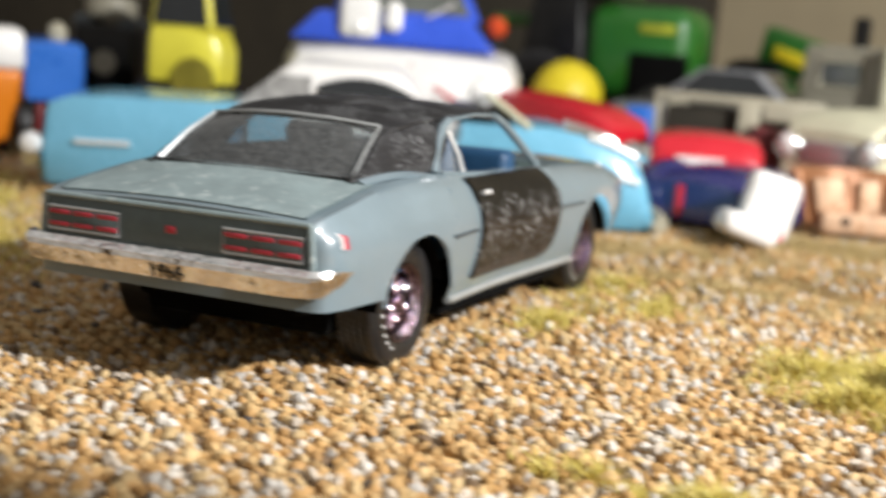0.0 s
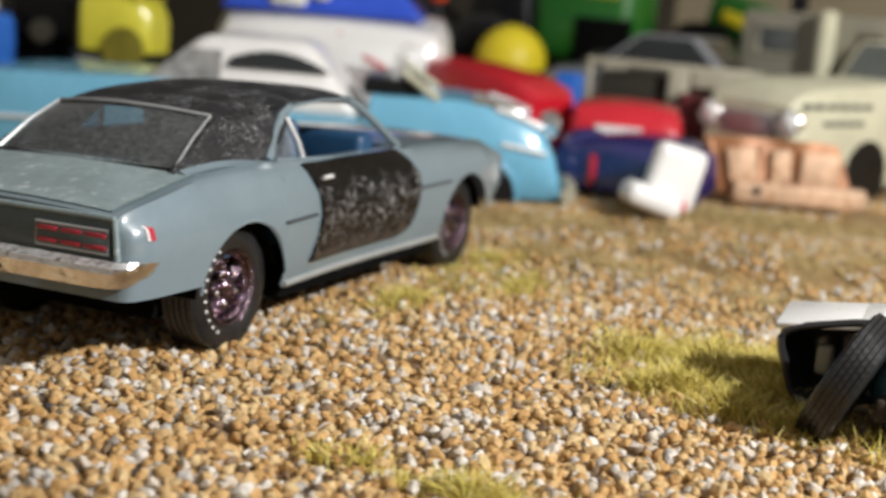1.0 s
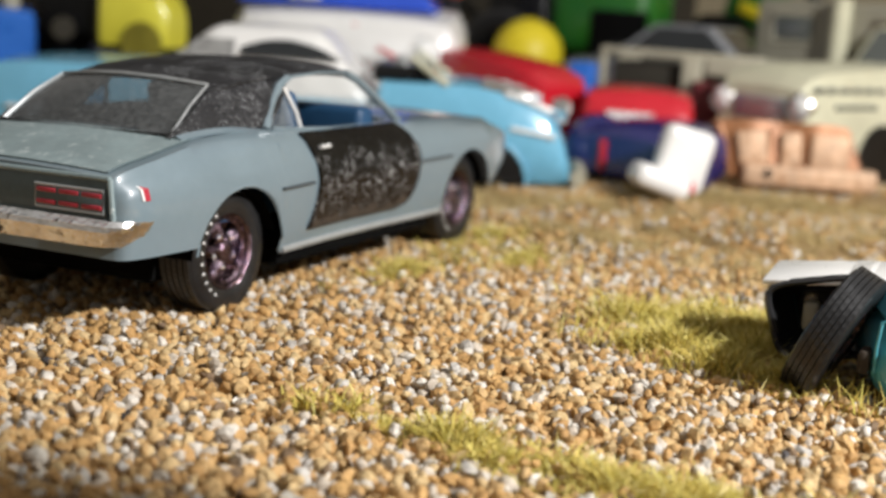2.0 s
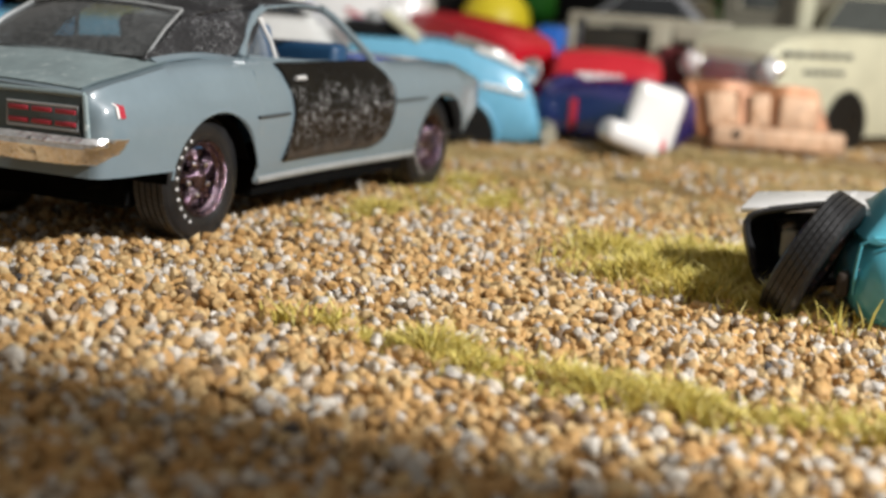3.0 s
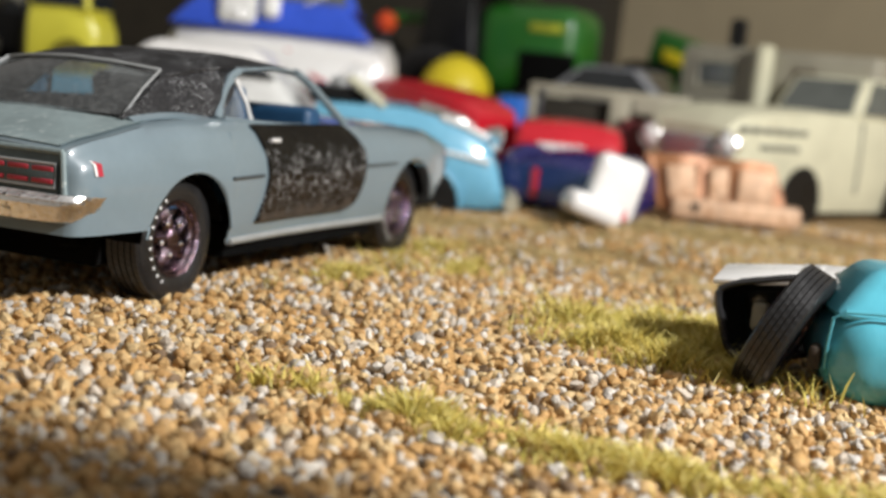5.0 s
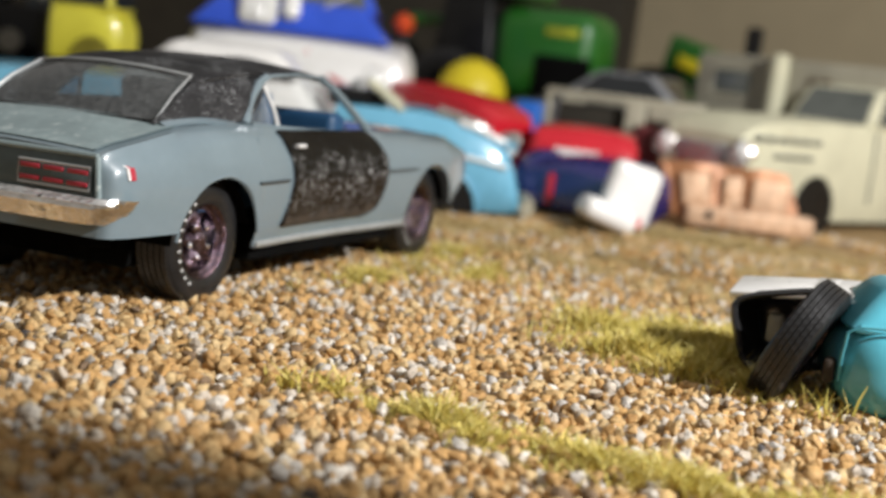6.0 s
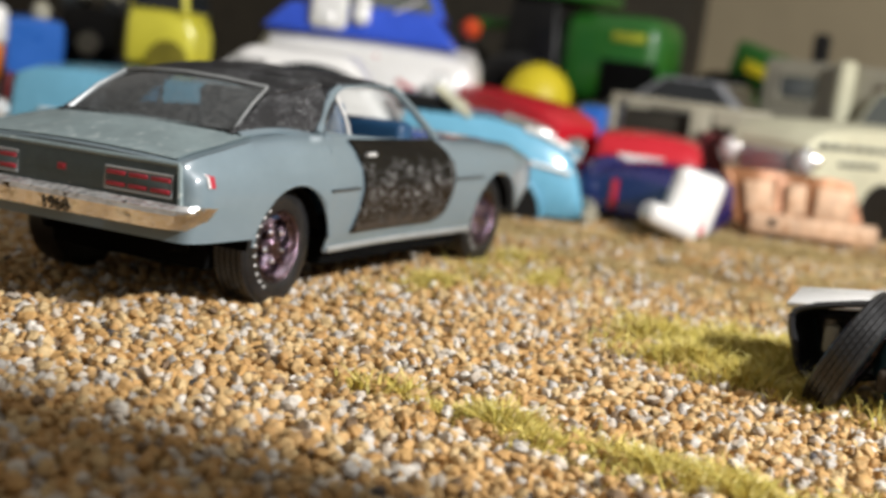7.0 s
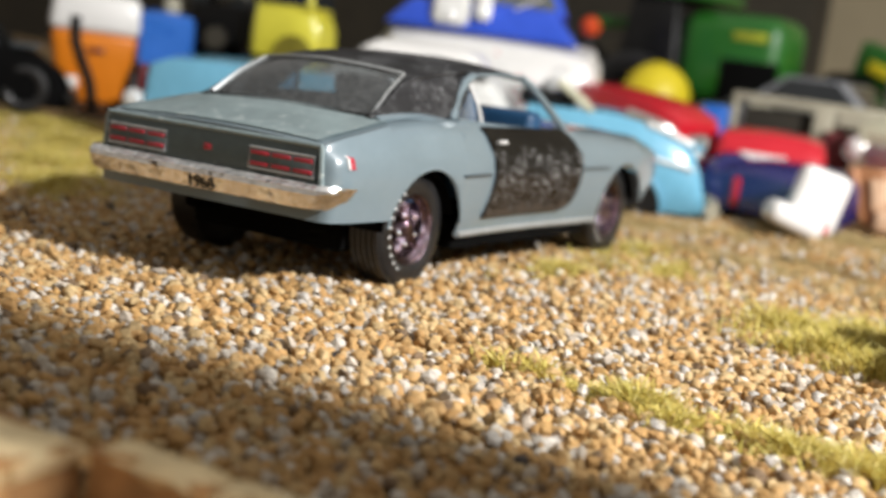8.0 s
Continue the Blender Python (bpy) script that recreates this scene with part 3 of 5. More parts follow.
# boot lid, a sheet lying a hair above the shell
part("boot_lid", thick(grid(lambda u, v: (lambda y, q: (q * (x_shoulder(y) - 0.10), y, z_shoulder(y) + (z_middle(y) - z_shoulder(y)) * (1 - (abs(q) * (x_shoulder(y) - 0.1) / x_shoulder(y) / 0.96) ** 2) + 0.014))(-1.42 + 0.98 * u, 2 * v - 1), 14, 20), 0.012), M["paint_dusty"], coupe, "boot lid under a film of pale dust")
# boot lid's shut line on each side
for s in (1, -1):
    part("shut_line", tube([(s * (x_shoulder(y) - 0.085), y, z_shoulder(y) + 0.018) for y in np.linspace(-1.42, -0.42, 12)], 0.007, 6), M["slate"], coupe)

# black door on the right, blue-grey one on the left
yl_f = lambda z: float(np.interp(z, [0.59, 0.8, 1.0, 1.2, 1.35, 1.45], [0.92, 1.03, 1.08, 1.05, 0.97, 0.93]))
yr_f = lambda z: float(np.interp(z, [0.59, 0.62, 0.67, 0.76, 0.90, 1.08, 1.22, 1.33, 1.40, 1.45], [2.56, 2.72, 2.84, 2.92, 2.98, 3.01, 2.98, 2.90, 2.80, 2.66]))


def door_pt(u, v, out):
    z = 0.59 + 0.86 * v
    y = yl_f(z) + (yr_f(z) - yl_f(z)) * u
    return Vector((side_x(y, min(z, z_shoulder(y) - 0.015)) + out, y, z))


for s in (1, -1):
    bm = thick(grid(lambda u, v: door_pt(u, v, 0.03), 22, 28), 0.05)
    if s < 0:
        bmesh.ops.scale(bm, vec=(-1, 1, 1), verts=bm.verts)
    if s > 0:
        door = part("door", bm, M["door"], coupe, "scuffed black replacement door with a brown reflection painted low down")
        part("mud_crust", thick(grid(lambda u, v: door_pt(0.02 + 0.95 * u, 0.015 + v * (0.08 + 0.12 * noise.noise((u * 9, 0, 2)) + 0.08 * noise.noise((u * 31, 0, 5))), 0.033), 60, 5), 0.006), M["dark_brown"], door, "brown speckled strip with a ragged upper edge")
        part("door_handle", tube([door_pt(0.07 + 0.09 * q, 0.84, 0.05) for q in (0, 0.5, 1)], 0.02, 8), M["silver_bright"], door, "small chrome handle")
    else:
        part("door", bm, M["paint"], coupe)
# door glass slot trim and mouldings
for s in (1, -1):
    for a, b in ((0.44, 0.97), (3.03, 3.72)):
        part("side_moulding", tube([(s * (side_x(y, 1.0) + 0.008), y, 1.0 + 0.012 * y) for y in np.linspace(a, b, 5)], 0.022, 6, 0.6), M["strip"], coupe, "thin dark moulding")
    part("sill", tube([(s * (side_x(y, 0.45) - 0.005), y, 0.45) for y in np.linspace(0.55, 3.6, 9)], 0.035, 8), M["silver"], coupe, "dull silver sill strip")
    lip = [(s * (side_x(REAR + ARCH * math.cos(u), 1.0) * 0.992 - 0.02 * abs(math.cos(u))), c + ARCH * math.cos(u), AXLE_Z - 0.02 + ARCH * math.sin(u)) for c in (REAR,) for u in np.linspace(0.15, math.pi - 0.15, 18)]
    part("arch_lip", tube(lip, 0.014, 6), M["paint"], coupe)
    def flank(y, z, out):
        return (s * (side_x(y, z) + out), y, z)
    part("side_marker", thick(grid(lambda u, v: flank(-1.285 + 0.05 * u - 0.025 * v, 1.08 + 0.13 * v, 0.012), 3, 3), 0.02), M["red_lens"], coupe, "small red side marker lamp")
    part("marker_bezel", thick(grid(lambda u, v: flank(-1.305 + 0.02 * u - 0.025 * v, 1.08 + 0.13 * v, 0.010), 3, 3), 0.02), M["white_print"], coupe)

# tail panel, lamps and badge
part("tail_panel", thick(grid(lambda u, v: (-1.13 + 2.26 * u, -1.485 - 0.02 * math.sin(math.pi * v), 0.93 + 0.30 * v), 16, 5), 0.03), M["slate"], coupe, "dark slate tail panel")
part("panel_frame", join(tube([(-1.16, -1.49, 1.245), (1.16, -1.49, 1.245)], 0.022), tube([(1.16, -1.49, 1.245), (1.19, -1.49, 0.94)], 0.022), tube([(-1.16, -1.49, 1.245), (-1.19, -1.49, 0.94)], 0.022)), M["paint_dusty"], coupe)
for x0, x1 in ((0.46, 1.12), (-1.12, -0.46)):
    lamp = part("tail_lamp", box((x0 + x1) / 2, -1.50, 1.07, x1 - x0, 0.03, 0.17, 0.015), M["slate"], coupe, "tail lamp with red slots in a grey bezel")
    part("lamp_bezel", tube([(x0, -1.51, 0.985), (x1, -1.51, 0.985), (x1, -1.51, 1.155), (x0, -1.51, 1.155), (x0, -1.51, 0.985)], 0.012, 6), M["silver"], lamp)
    for zr in (1.025, 1.115):
        for k in range(3):
            w3 = (x1 - x0) / 3
            part("red_slot", box(x0 + w3 * (k + 0.5), -1.517, zr, w3 * 0.86, 0.02, 0.036, 0.008), M["red_lens"], lamp)
part("badge", box(0.0, -1.50, 1.09, 0.09, 0.02, 0.06, 0.01), M["red_lens"], coupe, "tiny red badge")

# rear bumper: a bright upper ledge over a face that slopes under
sec_b = [(0.0, 0.945), (-0.05, 0.94), (-0.115, 0.895), (-0.13, 0.86), (-0.095, 0.74), (-0.02, 0.715), (0.02, 0.73)]


def bumper_row(q):
    """One cross-section, q from -1 to 1 along the bumper."""
    ends = abs(q) ** 10
    wrap = 0.20 * max(0.0, abs(q) - 0.86) ** 2 / 0.14 ** 2
    return [(-0.035 + 1.425 * q * (1 - 0.085 * ends * (0.945 - z) / 0.23), -1.465 + wrap + dy * (1 - 0.45 * ends), 0.90 + (z - 0.90) * (1 - 0.25 * ends)) for dy, z in sec_b]


bm = bmesh.new()
rws = [[bm.verts.new(p) for p in bumper_row(q)] for q in np.linspace(-1, 1, 101)]
for p, q in zip(rws, rws[1:]):
    for k in range(len(sec_b)):
        bm.faces.new((p[k], p[(k + 1) % len(sec_b)], q[(k + 1) % len(sec_b)], q[k]))
bm.faces.new(rws[0]), bm.faces.new(rws[-1])
# sheet of brighter chrome that paints the highlight on the ledge
ledge = bmesh.new()
lrow = [[ledge.verts.new(Vector(p) + Vector((0, -0.006, 0.004))) for p in bumper_row(q)[1:3]] for q in np.linspace(-0.955, 0.955, 101)]
for p, q in zip(lrow, lrow[1:]):
    ledge.faces.new((p[0], p[1], q[1], q[0]))
bumper = part("rear_bumper", bm, M["chrome_pitted"], coupe, "pitted chrome rear bumper", sharp=30)
part("bumper_ledge", thick(ledge, 0.004), M["chrome_ledge"], bumper, "upper ledge, its highlight put in as brighter chrome")
txt = bpy.data.curves.new("year", "FONT")
txt.body, txt.size, txt.align_x, txt.extrude = "1968", 0.152 * CM, "CENTER", 0.003 * CM
tob = new("year_tmp", txt)
year_me = bpy.data.meshes.new_from_object(tob)
bpy.data.objects.remove(tob)
year_me.materials.append(M["black"])
year = new("year_print", year_me)
year.parent = bumper
year.matrix_basis = pose(0.02 * CM, -1.570 * CM, 0.745 * CM, 106, 0, 0)
tagged(year, "black 1968 printed on the bumper")
part("rear_valance", thick(grid(lambda u, v: (-1.20 + 2.40 * u, -1.485 + 0.13 * (1 - v) ** 2 + 0.09 * abs(2 * u - 1) ** 10, 0.65 + 0.09 * v), 40, 6), 0.03), M["paint"], coupe, "blue-grey lower rear valance")

# chassis, wells and exhaust
part("chassis", join(box(0, 1.95, 0.49, 1.7, 5.2, 0.42, 0.05), box(0, 2.1, 0.43, 2.40, 2.9, 0.30, 0.03)), M["flat_black"], coupe, "black chassis plate")
for s in (1, -1):
    part("exhaust_pipe", tube([(s * 0.62, 0.8, 0.36), (s * 0.66, -0.4, 0.46), (s * 0.66, -0.9, 0.52)], 0.07, 10), M["flat_black"], coupe)
    for c in (REAR, FRONT):
        part("wheel_well", thick(grid(lambda u, v: (s * (0.85 + 0.42 * u), c + (ARCH - 0.012) * math.cos(math.pi * (0.09 + 0.88 * v)), AXLE_Z - 0.03 + (ARCH - 0.012) * math.sin(math.pi * (0.09 + 0.88 * v))), 2, 16), 0.01), M["flat_black"], coupe)
    part("front_axle" if s > 0 else "rear_axle", tube([(-1.1, FRONT if s > 0 else REAR, 0.5), (1.1, FRONT if s > 0 else REAR, 0.5)], 0.06), M["flat_black"], coupe)
for s in (1, -1):
    for c, wd in ((REAR, 0.36), (FRONT, 0.32)):
        wheel(coupe, "wheel", s * (1.22 - wd / 2), c, 0.51, 0.52, wd, s, M["rim"], M["rubber"], 5, True, True, 48, "wheel with a smoked five-spoke rim")

# roof and pillars
z_roof = lerp_table([0.10, 0.5, 1.1, 1.7, 2.38], [1.90, 1.985, 2.035, 2.045, 2.00])
x_roof = lerp_table([0.10, 0.5, 1.1, 1.7, 2.38], [0.84, 0.89, 0.93, 0.94, 0.91])


def roof_pt(u, v):
    y = 0.10 + 2.28 * u
    q = 2 * v - 1
    return (q * x_roof(y), y + 0.06 * (1 - q * q) * (1 if u > 0.5 else -1) * abs(2 * u - 1) ** 3, z_roof(y) - 0.10 * abs(q) ** 3.2)


part("roof", thick(grid(roof_pt, 24, 24), 0.03), M["vinyl"], coupe, "black vinyl roof sprinkled with white dust")
for s in (1, -1):
    A, B, C, D = Vector((0.83, 0.10, 1.81)), Vector((0.905, 1.16, 1.925)), Vector((1.09, 0.62, 1.505)), Vector((0.93, -0.55, 1.475))

    def sail(u, v):
        top, base = A.lerp(B, u), D.lerp(C, u)
        p = base.lerp(top, v)
        return (s * (p.x + 0.055 * math.sin(math.pi * v) * (0.4 + 0.6 * u)), p.y, p.z)
    part("rear_pillar", thick(grid(sail, 10, 10), 0.03), M["vinyl"], coupe)
    part("pillar_base", thick(grid(lambda u, v: (s * (0.97 + 0.16 * u + 0.06 * (1 - v)), -0.50 + 1.12 * u, 1.455 + 0.045 * math.sin(math.pi * min(u * 1.1, 1)) + 0.03 * v), 10, 2), 0.02), M["paint"], coupe)
    part("drip_rail", tube([(s * 1.10, 0.62, 1.49), (s * 1.03, 0.80, 1.68), (s * 0.975, 0.99, 1.84), (s * 0.955, 1.18, 1.915), (s * 0.95, 1.65, 1.945), (s * 0.93, 2.2, 1.93)], 0.015, 8), M["paint"], coupe)
    part("pillar_strip", tube([(s * 1.085, 0.58, 1.49), (s * 1.02, 0.76, 1.68), (s * 0.96, 0.95, 1.835), (s * 0.93, 1.14, 1.905)], 0.036, 8), M["paint"], coupe)
    part("front_pillar", tube([(s * 0.925, 2.18, 1.925), (s * 0.94, 2.37, 1.86), (s * 0.985, 2.58, 1.73), (s * 1.08, 3.0, 1.44)], 0.04, 8), M["paint"], coupe)
    # the bar's highlight is painted in with the near-white silver
    part("quarter_bar", tube([(s * 1.015, 0.97, 1.83), (s * 1.09, 1.05, 1.62), (s * 1.14, 1.09, 1.43)], 0.021, 8), M["silver_bright"], coupe, "bright chrome bar of the quarter window")
    part("quarter_glass", thick(grid(lambda u, v: (s * (1.10 - 0.10 * v), (0.62 + 0.46 * u) * (1 - v) + 0.97 * v, 1.455 + 0.36 * v), 3, 3), 0.008), M["glass_side"], coupe)
    part("belt_trim", tube([(s * 1.14, y, z_shoulder(y) + 0.01) for y in np.linspace(0.62, 2.9, 8)], 0.018, 6), M["paint"], coupe)

rg = part("rear_window", thick(grid(lambda u, v: ((2 * u - 1) * (0.90 - 0.11 * v), -0.47 + 0.62 * v - 0.13 * v * (1 - (2 * u - 1) ** 2) - 0.07 * (1 - (2 * u - 1) ** 2) * (1 - v), 1.475 + 0.375 * v + 0.045 * (1 - (2 * u - 1) ** 2) * v + 0.03 * math.sin(math.pi * v)), 14, 8), 0.01), M["glass"], coupe, "dusty clear rear window")
rg.visible_shadow = False
rim_pts = [(-0.90, -0.47, 1.485), (-0.85, -0.16, 1.705), (-0.79, 0.15, 1.86), (-0.4, 0.05, 1.90), (0, 0.015, 1.915), (0.4, 0.05, 1.90), (0.79, 0.15, 1.86), (0.85, -0.16, 1.705), (0.90, -0.47, 1.485)]
part("window_trim", tube(rim_pts[:-2], 0.019, 6), M["silver"], rg, "silver window trim")
part("side_trim", tube(rim_pts[-3:], 0.012, 6), M["silver"], rg)
rim_at = lambda v: Vector(rim_pts[-1]).lerp(Vector(rim_pts[-2]), 2 * v) if v < 0.5 else Vector(rim_pts[-2]).lerp(Vector(rim_pts[-3]), 2 * v - 1)
for s in (1, -1):
    def reveal(u, v):
        inner, outer = rim_at(v) - Vector((0.03, 0, 0.02)), Vector((0.94, -0.54, 1.475)).lerp(Vector((0.85, 0.12, 1.81)), v)
        p = inner.lerp(outer, u)
        return (s * p.x, p.y, p.z - 0.012)
    part("window_reveal", thick(grid(reveal, 3, 8), 0.012), M["vinyl"], coupe)
part("window_gasket", tube([(0.90 * q, -0.48 - 0.07 * (1 - q * q), 1.478) for q in np.linspace(-1, 1, 13)], 0.018, 6), M["black"], rg)
ws = part("windscreen", thick(grid(lambda u, v: ((2 * u - 1) * (1.02 - 0.14 * v), 3.0 - 0.62 * v + 0.06 * (1 - (2 * u - 1) ** 2), 1.45 + 0.50 * v), 12, 6), 0.01), M["glass_front"], coupe)
ws.visible_shadow = False

# cabin
part("cabin_tub", join(box(0, 1.25, 0.78, 2.3, 3.3, 0.06, 0.02), box(1.17, 1.7, 1.08, 0.04, 2.5, 0.60, 0.01), box(-1.13, 1.7, 1.16, 0.04, 2.5, 0.76, 0.01)), M["blue_inside"], coupe, "blue plastic cabin")
part("parcel_shelf", box(0, -0.15, 1.36, 1.9, 0.5, 0.05, 0.02), M["blue_inside"], coupe)
part("rear_bench", join(box(0, 0.62, 0.95, 1.9, 0.6, 0.26, 0.08), box(0, 0.22, 1.18, 1.9, 0.2, 0.55, 0.08)), M["blue_inside"], coupe)
for s in (1, -1):
    part("front_seat", join(box(s * 0.5, 1.85, 0.95, 0.66, 0.62, 0.24, 0.1, 3), box(s * 0.5, 1.47, 1.36, 0.70, 0.18, 0.84, 0.09, 3, Matrix.Rotation(radians(12), 4, "X"))), M["blue_inside"], coupe)
part("dashboard", box(0, 2.52, 1.38, 2.0, 0.30, 0.42, 0.08, 3), M["blue_inside"], coupe)
part("steering_wheel", join(tube([(-0.5 + 0.2 * math.cos(u), 2.44 + 0.06 * math.sin(u), 1.34 + 0.19 * math.sin(u)) for u in np.linspace(0, 2 * math.pi, 25)], 0.02, 6), tube([(-0.5, 2.44, 1.34), (-0.5, 2.66, 1.28)], 0.025)), M["black"], coupe, "black steering wheel")
part("front_bumper", tube([(0.92 * q, 5.60 + 0.14 * (1 - q * q), 1.02) for q in np.linspace(-1, 1, 11)], 0.08, 8), M["chrome"], coupe)
part("grille", box(0, 5.70, 1.14, 1.5, 0.06, 0.12, 0.03), M["black"], coupe)


# ---- generic toy vehicles ----
def shell(table, zb, squash=0.9):
    """A rounded body from rows of (y, half width, shoulder height, middle height)."""
    bm = bmesh.new()
    rows = []
    for y, w, zs, zm in table:
        half = [(0.90 * w, zb), (0.98 * w, zb + 0.2 * (zs - zb)), (w, zb + 0.55 * (zs - zb)), (0.97 * w, zb + 0.85 * (zs - zb)),
                (squash * w, zs), (0.6 * w, zs + 0.7 * (zm - zs)), (0.3 * w, zm - 0.1 * (zm - zs)), (0, zm)]
        rows.append([bm.verts.new((x, y, z)) for x, z in half] + [bm.verts.new((-x, y, z)) for x, z in half[-2::-1]])
    for p, q in zip(rows, rows[1:]):
        for k in range(len(p) - 1):
            bm.faces.new((p[k], q[k], q[k + 1], p[k + 1]))
        bm.faces.new((p[-1], q[-1], q[0], p[0]))
    bm.faces.new(rows[0]), bm.faces.new(rows[-1])
    return bm


def frustum(y0, y1, w, z0, ty0, ty1, tw, z1, bevel=0.05):
    bm = bmesh.new()
    lo = [bm.verts.new(p) for p in ((-w, y0, z0), (w, y0, z0), (w, y1, z0), (-w, y1, z0))]
    hi = [bm.verts.new(p) for p in ((-tw, ty0, z1), (tw, ty0, z1), (tw, ty1, z1), (-tw, ty1, z1))]
    bm.faces.new(lo), bm.faces.new(hi)
    for k in range(4):
        bm.faces.new((lo[k], lo[(k + 1) % 4], hi[(k + 1) % 4], hi[k]))
    if bevel:
        bmesh.ops.bevel(bm, geom=bm.edges[:], offset=bevel, segments=3, affect="EDGES", profile=0.5)
    return bm


def pane(a, b, c, d, lift):
    """A window pane with a rim of wall left round it."""
    a, b, c, d = map(Vector, (a, b, c, d))
    mid = (a + b + c + d) / 4
    nrm = (b - a).cross(d - a).normalized() * lift
    pts = [p.lerp(mid, 0.16) + nrm for p in (a, b, c, d)]
    return thick(grid(lambda u, v: pts[0].lerp(pts[1], u).lerp(pts[3].lerp(pts[2], u), v), 2, 2), 0.02)


def cabin(root, mat_roof, y0, y1, w, z0, ty0, ty1, tw, z1, name="cab", label="", glass_mat=None):
    glass_mat = glass_mat or M["dark_glass"]
    c = part(name, frustum(y0, y1, w, z0, ty0, ty1, tw, z1, 0.08), mat_roof, root, label)
    L0, L1, H0, H1 = (-w, y0, z0), (-w, y1, z0), (-tw, ty0, z1), (-tw, ty1, z1)
    R0, R1, S0, S1 = (w, y0, z0), (w, y1, z0), (tw, ty0, z1), (tw, ty1, z1)
    part("windscreen", pane(R1, L1, H1, S1, 0.012), glass_mat, c)
    part("rear_window", pane(L0, R0, S0, H0, 0.012), glass_mat, c)
    part("side_window", pane(R0, R1, S1, S0, 0.012), glass_mat, c)
    part("side_window", pane(L1, L0, H0, H1, 0.012), glass_mat, c)
    return c


def running_gear(root, r, track, ys, wd=0.35, rim=None):
    for y in ys:
        for s in (1, -1):
            wheel(root, "wheel", s * (track - wd / 2), y, r, r, wd, s, rim or M["chrome"], M["rubber"], 5, False, False, 24)


def lamps(root, xs, y, z, r, mat=None, name="headlight"):
    for x in xs:
        lamp = part(name, lathe([(-r, 0.6 * r), (0.15 * r, r), (0.3 * r, 1.05 * r), (0.4 * r, 0.98 * r), (0.3 * r, 0.85 * r)], 20, "y", (x, y, z)), M["chrome"], root, "round bright headlight")
        part("glint_lens", lathe([(0.25 * r, 0.86 * r), (0.5 * r, 0.66 * r), (0.62 * r, 0.35 * r), (0.66 * r, 0.01)], 20, "y", (x, y, z)), mat or M["glint_lens"], lamp)


def arch_plugs(root, track, ys, r):
    for y in ys:
        for s in (1, -1):
            part("wheel_arch", lathe([(0, r), (0.02, r), (0.025, 0.01)], 24, "x", (s * track - (0.02 if s < 0 else 0), y, r * 0.9)), M["black"], root)


# light blue hardtop behind the coupe
b_yaw = math.degrees(math.atan2(-8.3, 4.0))
hard = thing("toy_hardtop", -3.95, 8.95, 0, b_yaw, "long light blue car model with a white hardtop, parked on grass", "toy car")
part("body", shell([(-4.78, 1.25, 1.02, 1.06), (-4.66, 1.42, 1.22, 1.27), (-4.35, 1.48, 1.34, 1.40), (-3.8, 1.5, 1.38, 1.44), (-2.0, 1.52, 1.42, 1.48), (-1.2, 1.52, 1.40, 1.46), (-0.95, 1.52, 1.06, 1.10), (1.30, 1.52, 1.06, 1.10), (1.42, 1.52, 1.42, 1.48), (2.4, 1.52, 1.44, 1.49), (2.8, 1.52, 1.45, 1.49), (3.2, 1.51, 1.38, 1.42), (3.65, 1.50, 1.25, 1.29), (3.95, 1.49, 1.12, 1.16), (4.12, 1.47, 0.95, 0.99), (4.24, 1.45, 0.72, 0.76), (4.34, 1.42, 0.40, 0.44), (4.36, 1.40, 0.30, 0.34)], 0.04), M["sky_blue"], hard, "glossy light blue body")
part("hardtop", frustum(-2.3, 1.38, 1.38, 1.02, -1.2, 0.45, 1.02, 2.12, 0.22), M["white"], hard, "white hardtop roof")
for s in (1, -1):
    part("side_window", thick(grid(lambda u, v: (s * (1.255 - 0.12 * v), -0.75 + 1.55 * u - 0.25 * v * u, 1.68 + 0.26 * v * math.sin(math.pi * (0.15 + 0.7 * u))), 10, 3), 0.02), M["dark_glass"], hard)
part("cowl", box(0.2, 1.72, 1.54, 2.0, 0.9, 0.26, 0.08, 3), M["black"], hard, "black cowl and dashboard")
part("wiper_post", lathe([(1.6, 0.12), (1.78, 0.12), (1.82, 0.05)], 12, "z", (0.9, 1.7, 0)), M["silver"], hard)
for s in (1, -1):
    for y, r in ((3.05, 0.66), (-2.6, 0.60)):
        arch = part("wheel_arch", grid(lambda u, v: (s * 1.522, y + r * v * math.cos(math.pi * u), 0.02 + r * v * math.sin(math.pi * u)), 20, 3), M["black"], hard)
        part("arch_lip", tube([(s * 1.52, y + r * math.cos(u), 0.02 + r * math.sin(u)) for u in np.linspace(0, math.pi, 16)], 0.03, 6), M["sky_blue"], arch)
    part("fender_trim", tube([(s * 1.37, 3.30, 1.365), (s * 1.37, 3.65, 1.275), (s * 1.36, 4.02, 1.135)], 0.05, 8), M["silver_bright"], hard, "bright fender trim")
    part("side_trim", tube([(s * 1.50, 3.42, 0.86), (s * 1.505, 3.75, 0.82), (s * 1.49, 4.10, 0.76)], 0.04, 8), M["silver_bright"], hard)
    part("side_trim", tube([(s * 1.53, -4.2, 0.70), (s * 1.53, -3.4, 0.72)], 0.035, 8), M["silver_bright"], hard)
    part("front_pillar", tube([(s * 1.25, 1.86, 1.80), (s * 1.38, 2.43, 1.43)], 0.05, 8), M["cream"], hard)
    part("tail_lamp", box(s * 1.22, -4.78, 0.98, 0.36, 0.14, 0.42, 0.06, 3), M["maroon"], hard, "dull red tail lamp")
    part("bumper_guard", box(s * 0.75, -4.95, 0.45, 0.22, 0.16, 0.5, 0.07, 3), M["silver_bright"], hard)
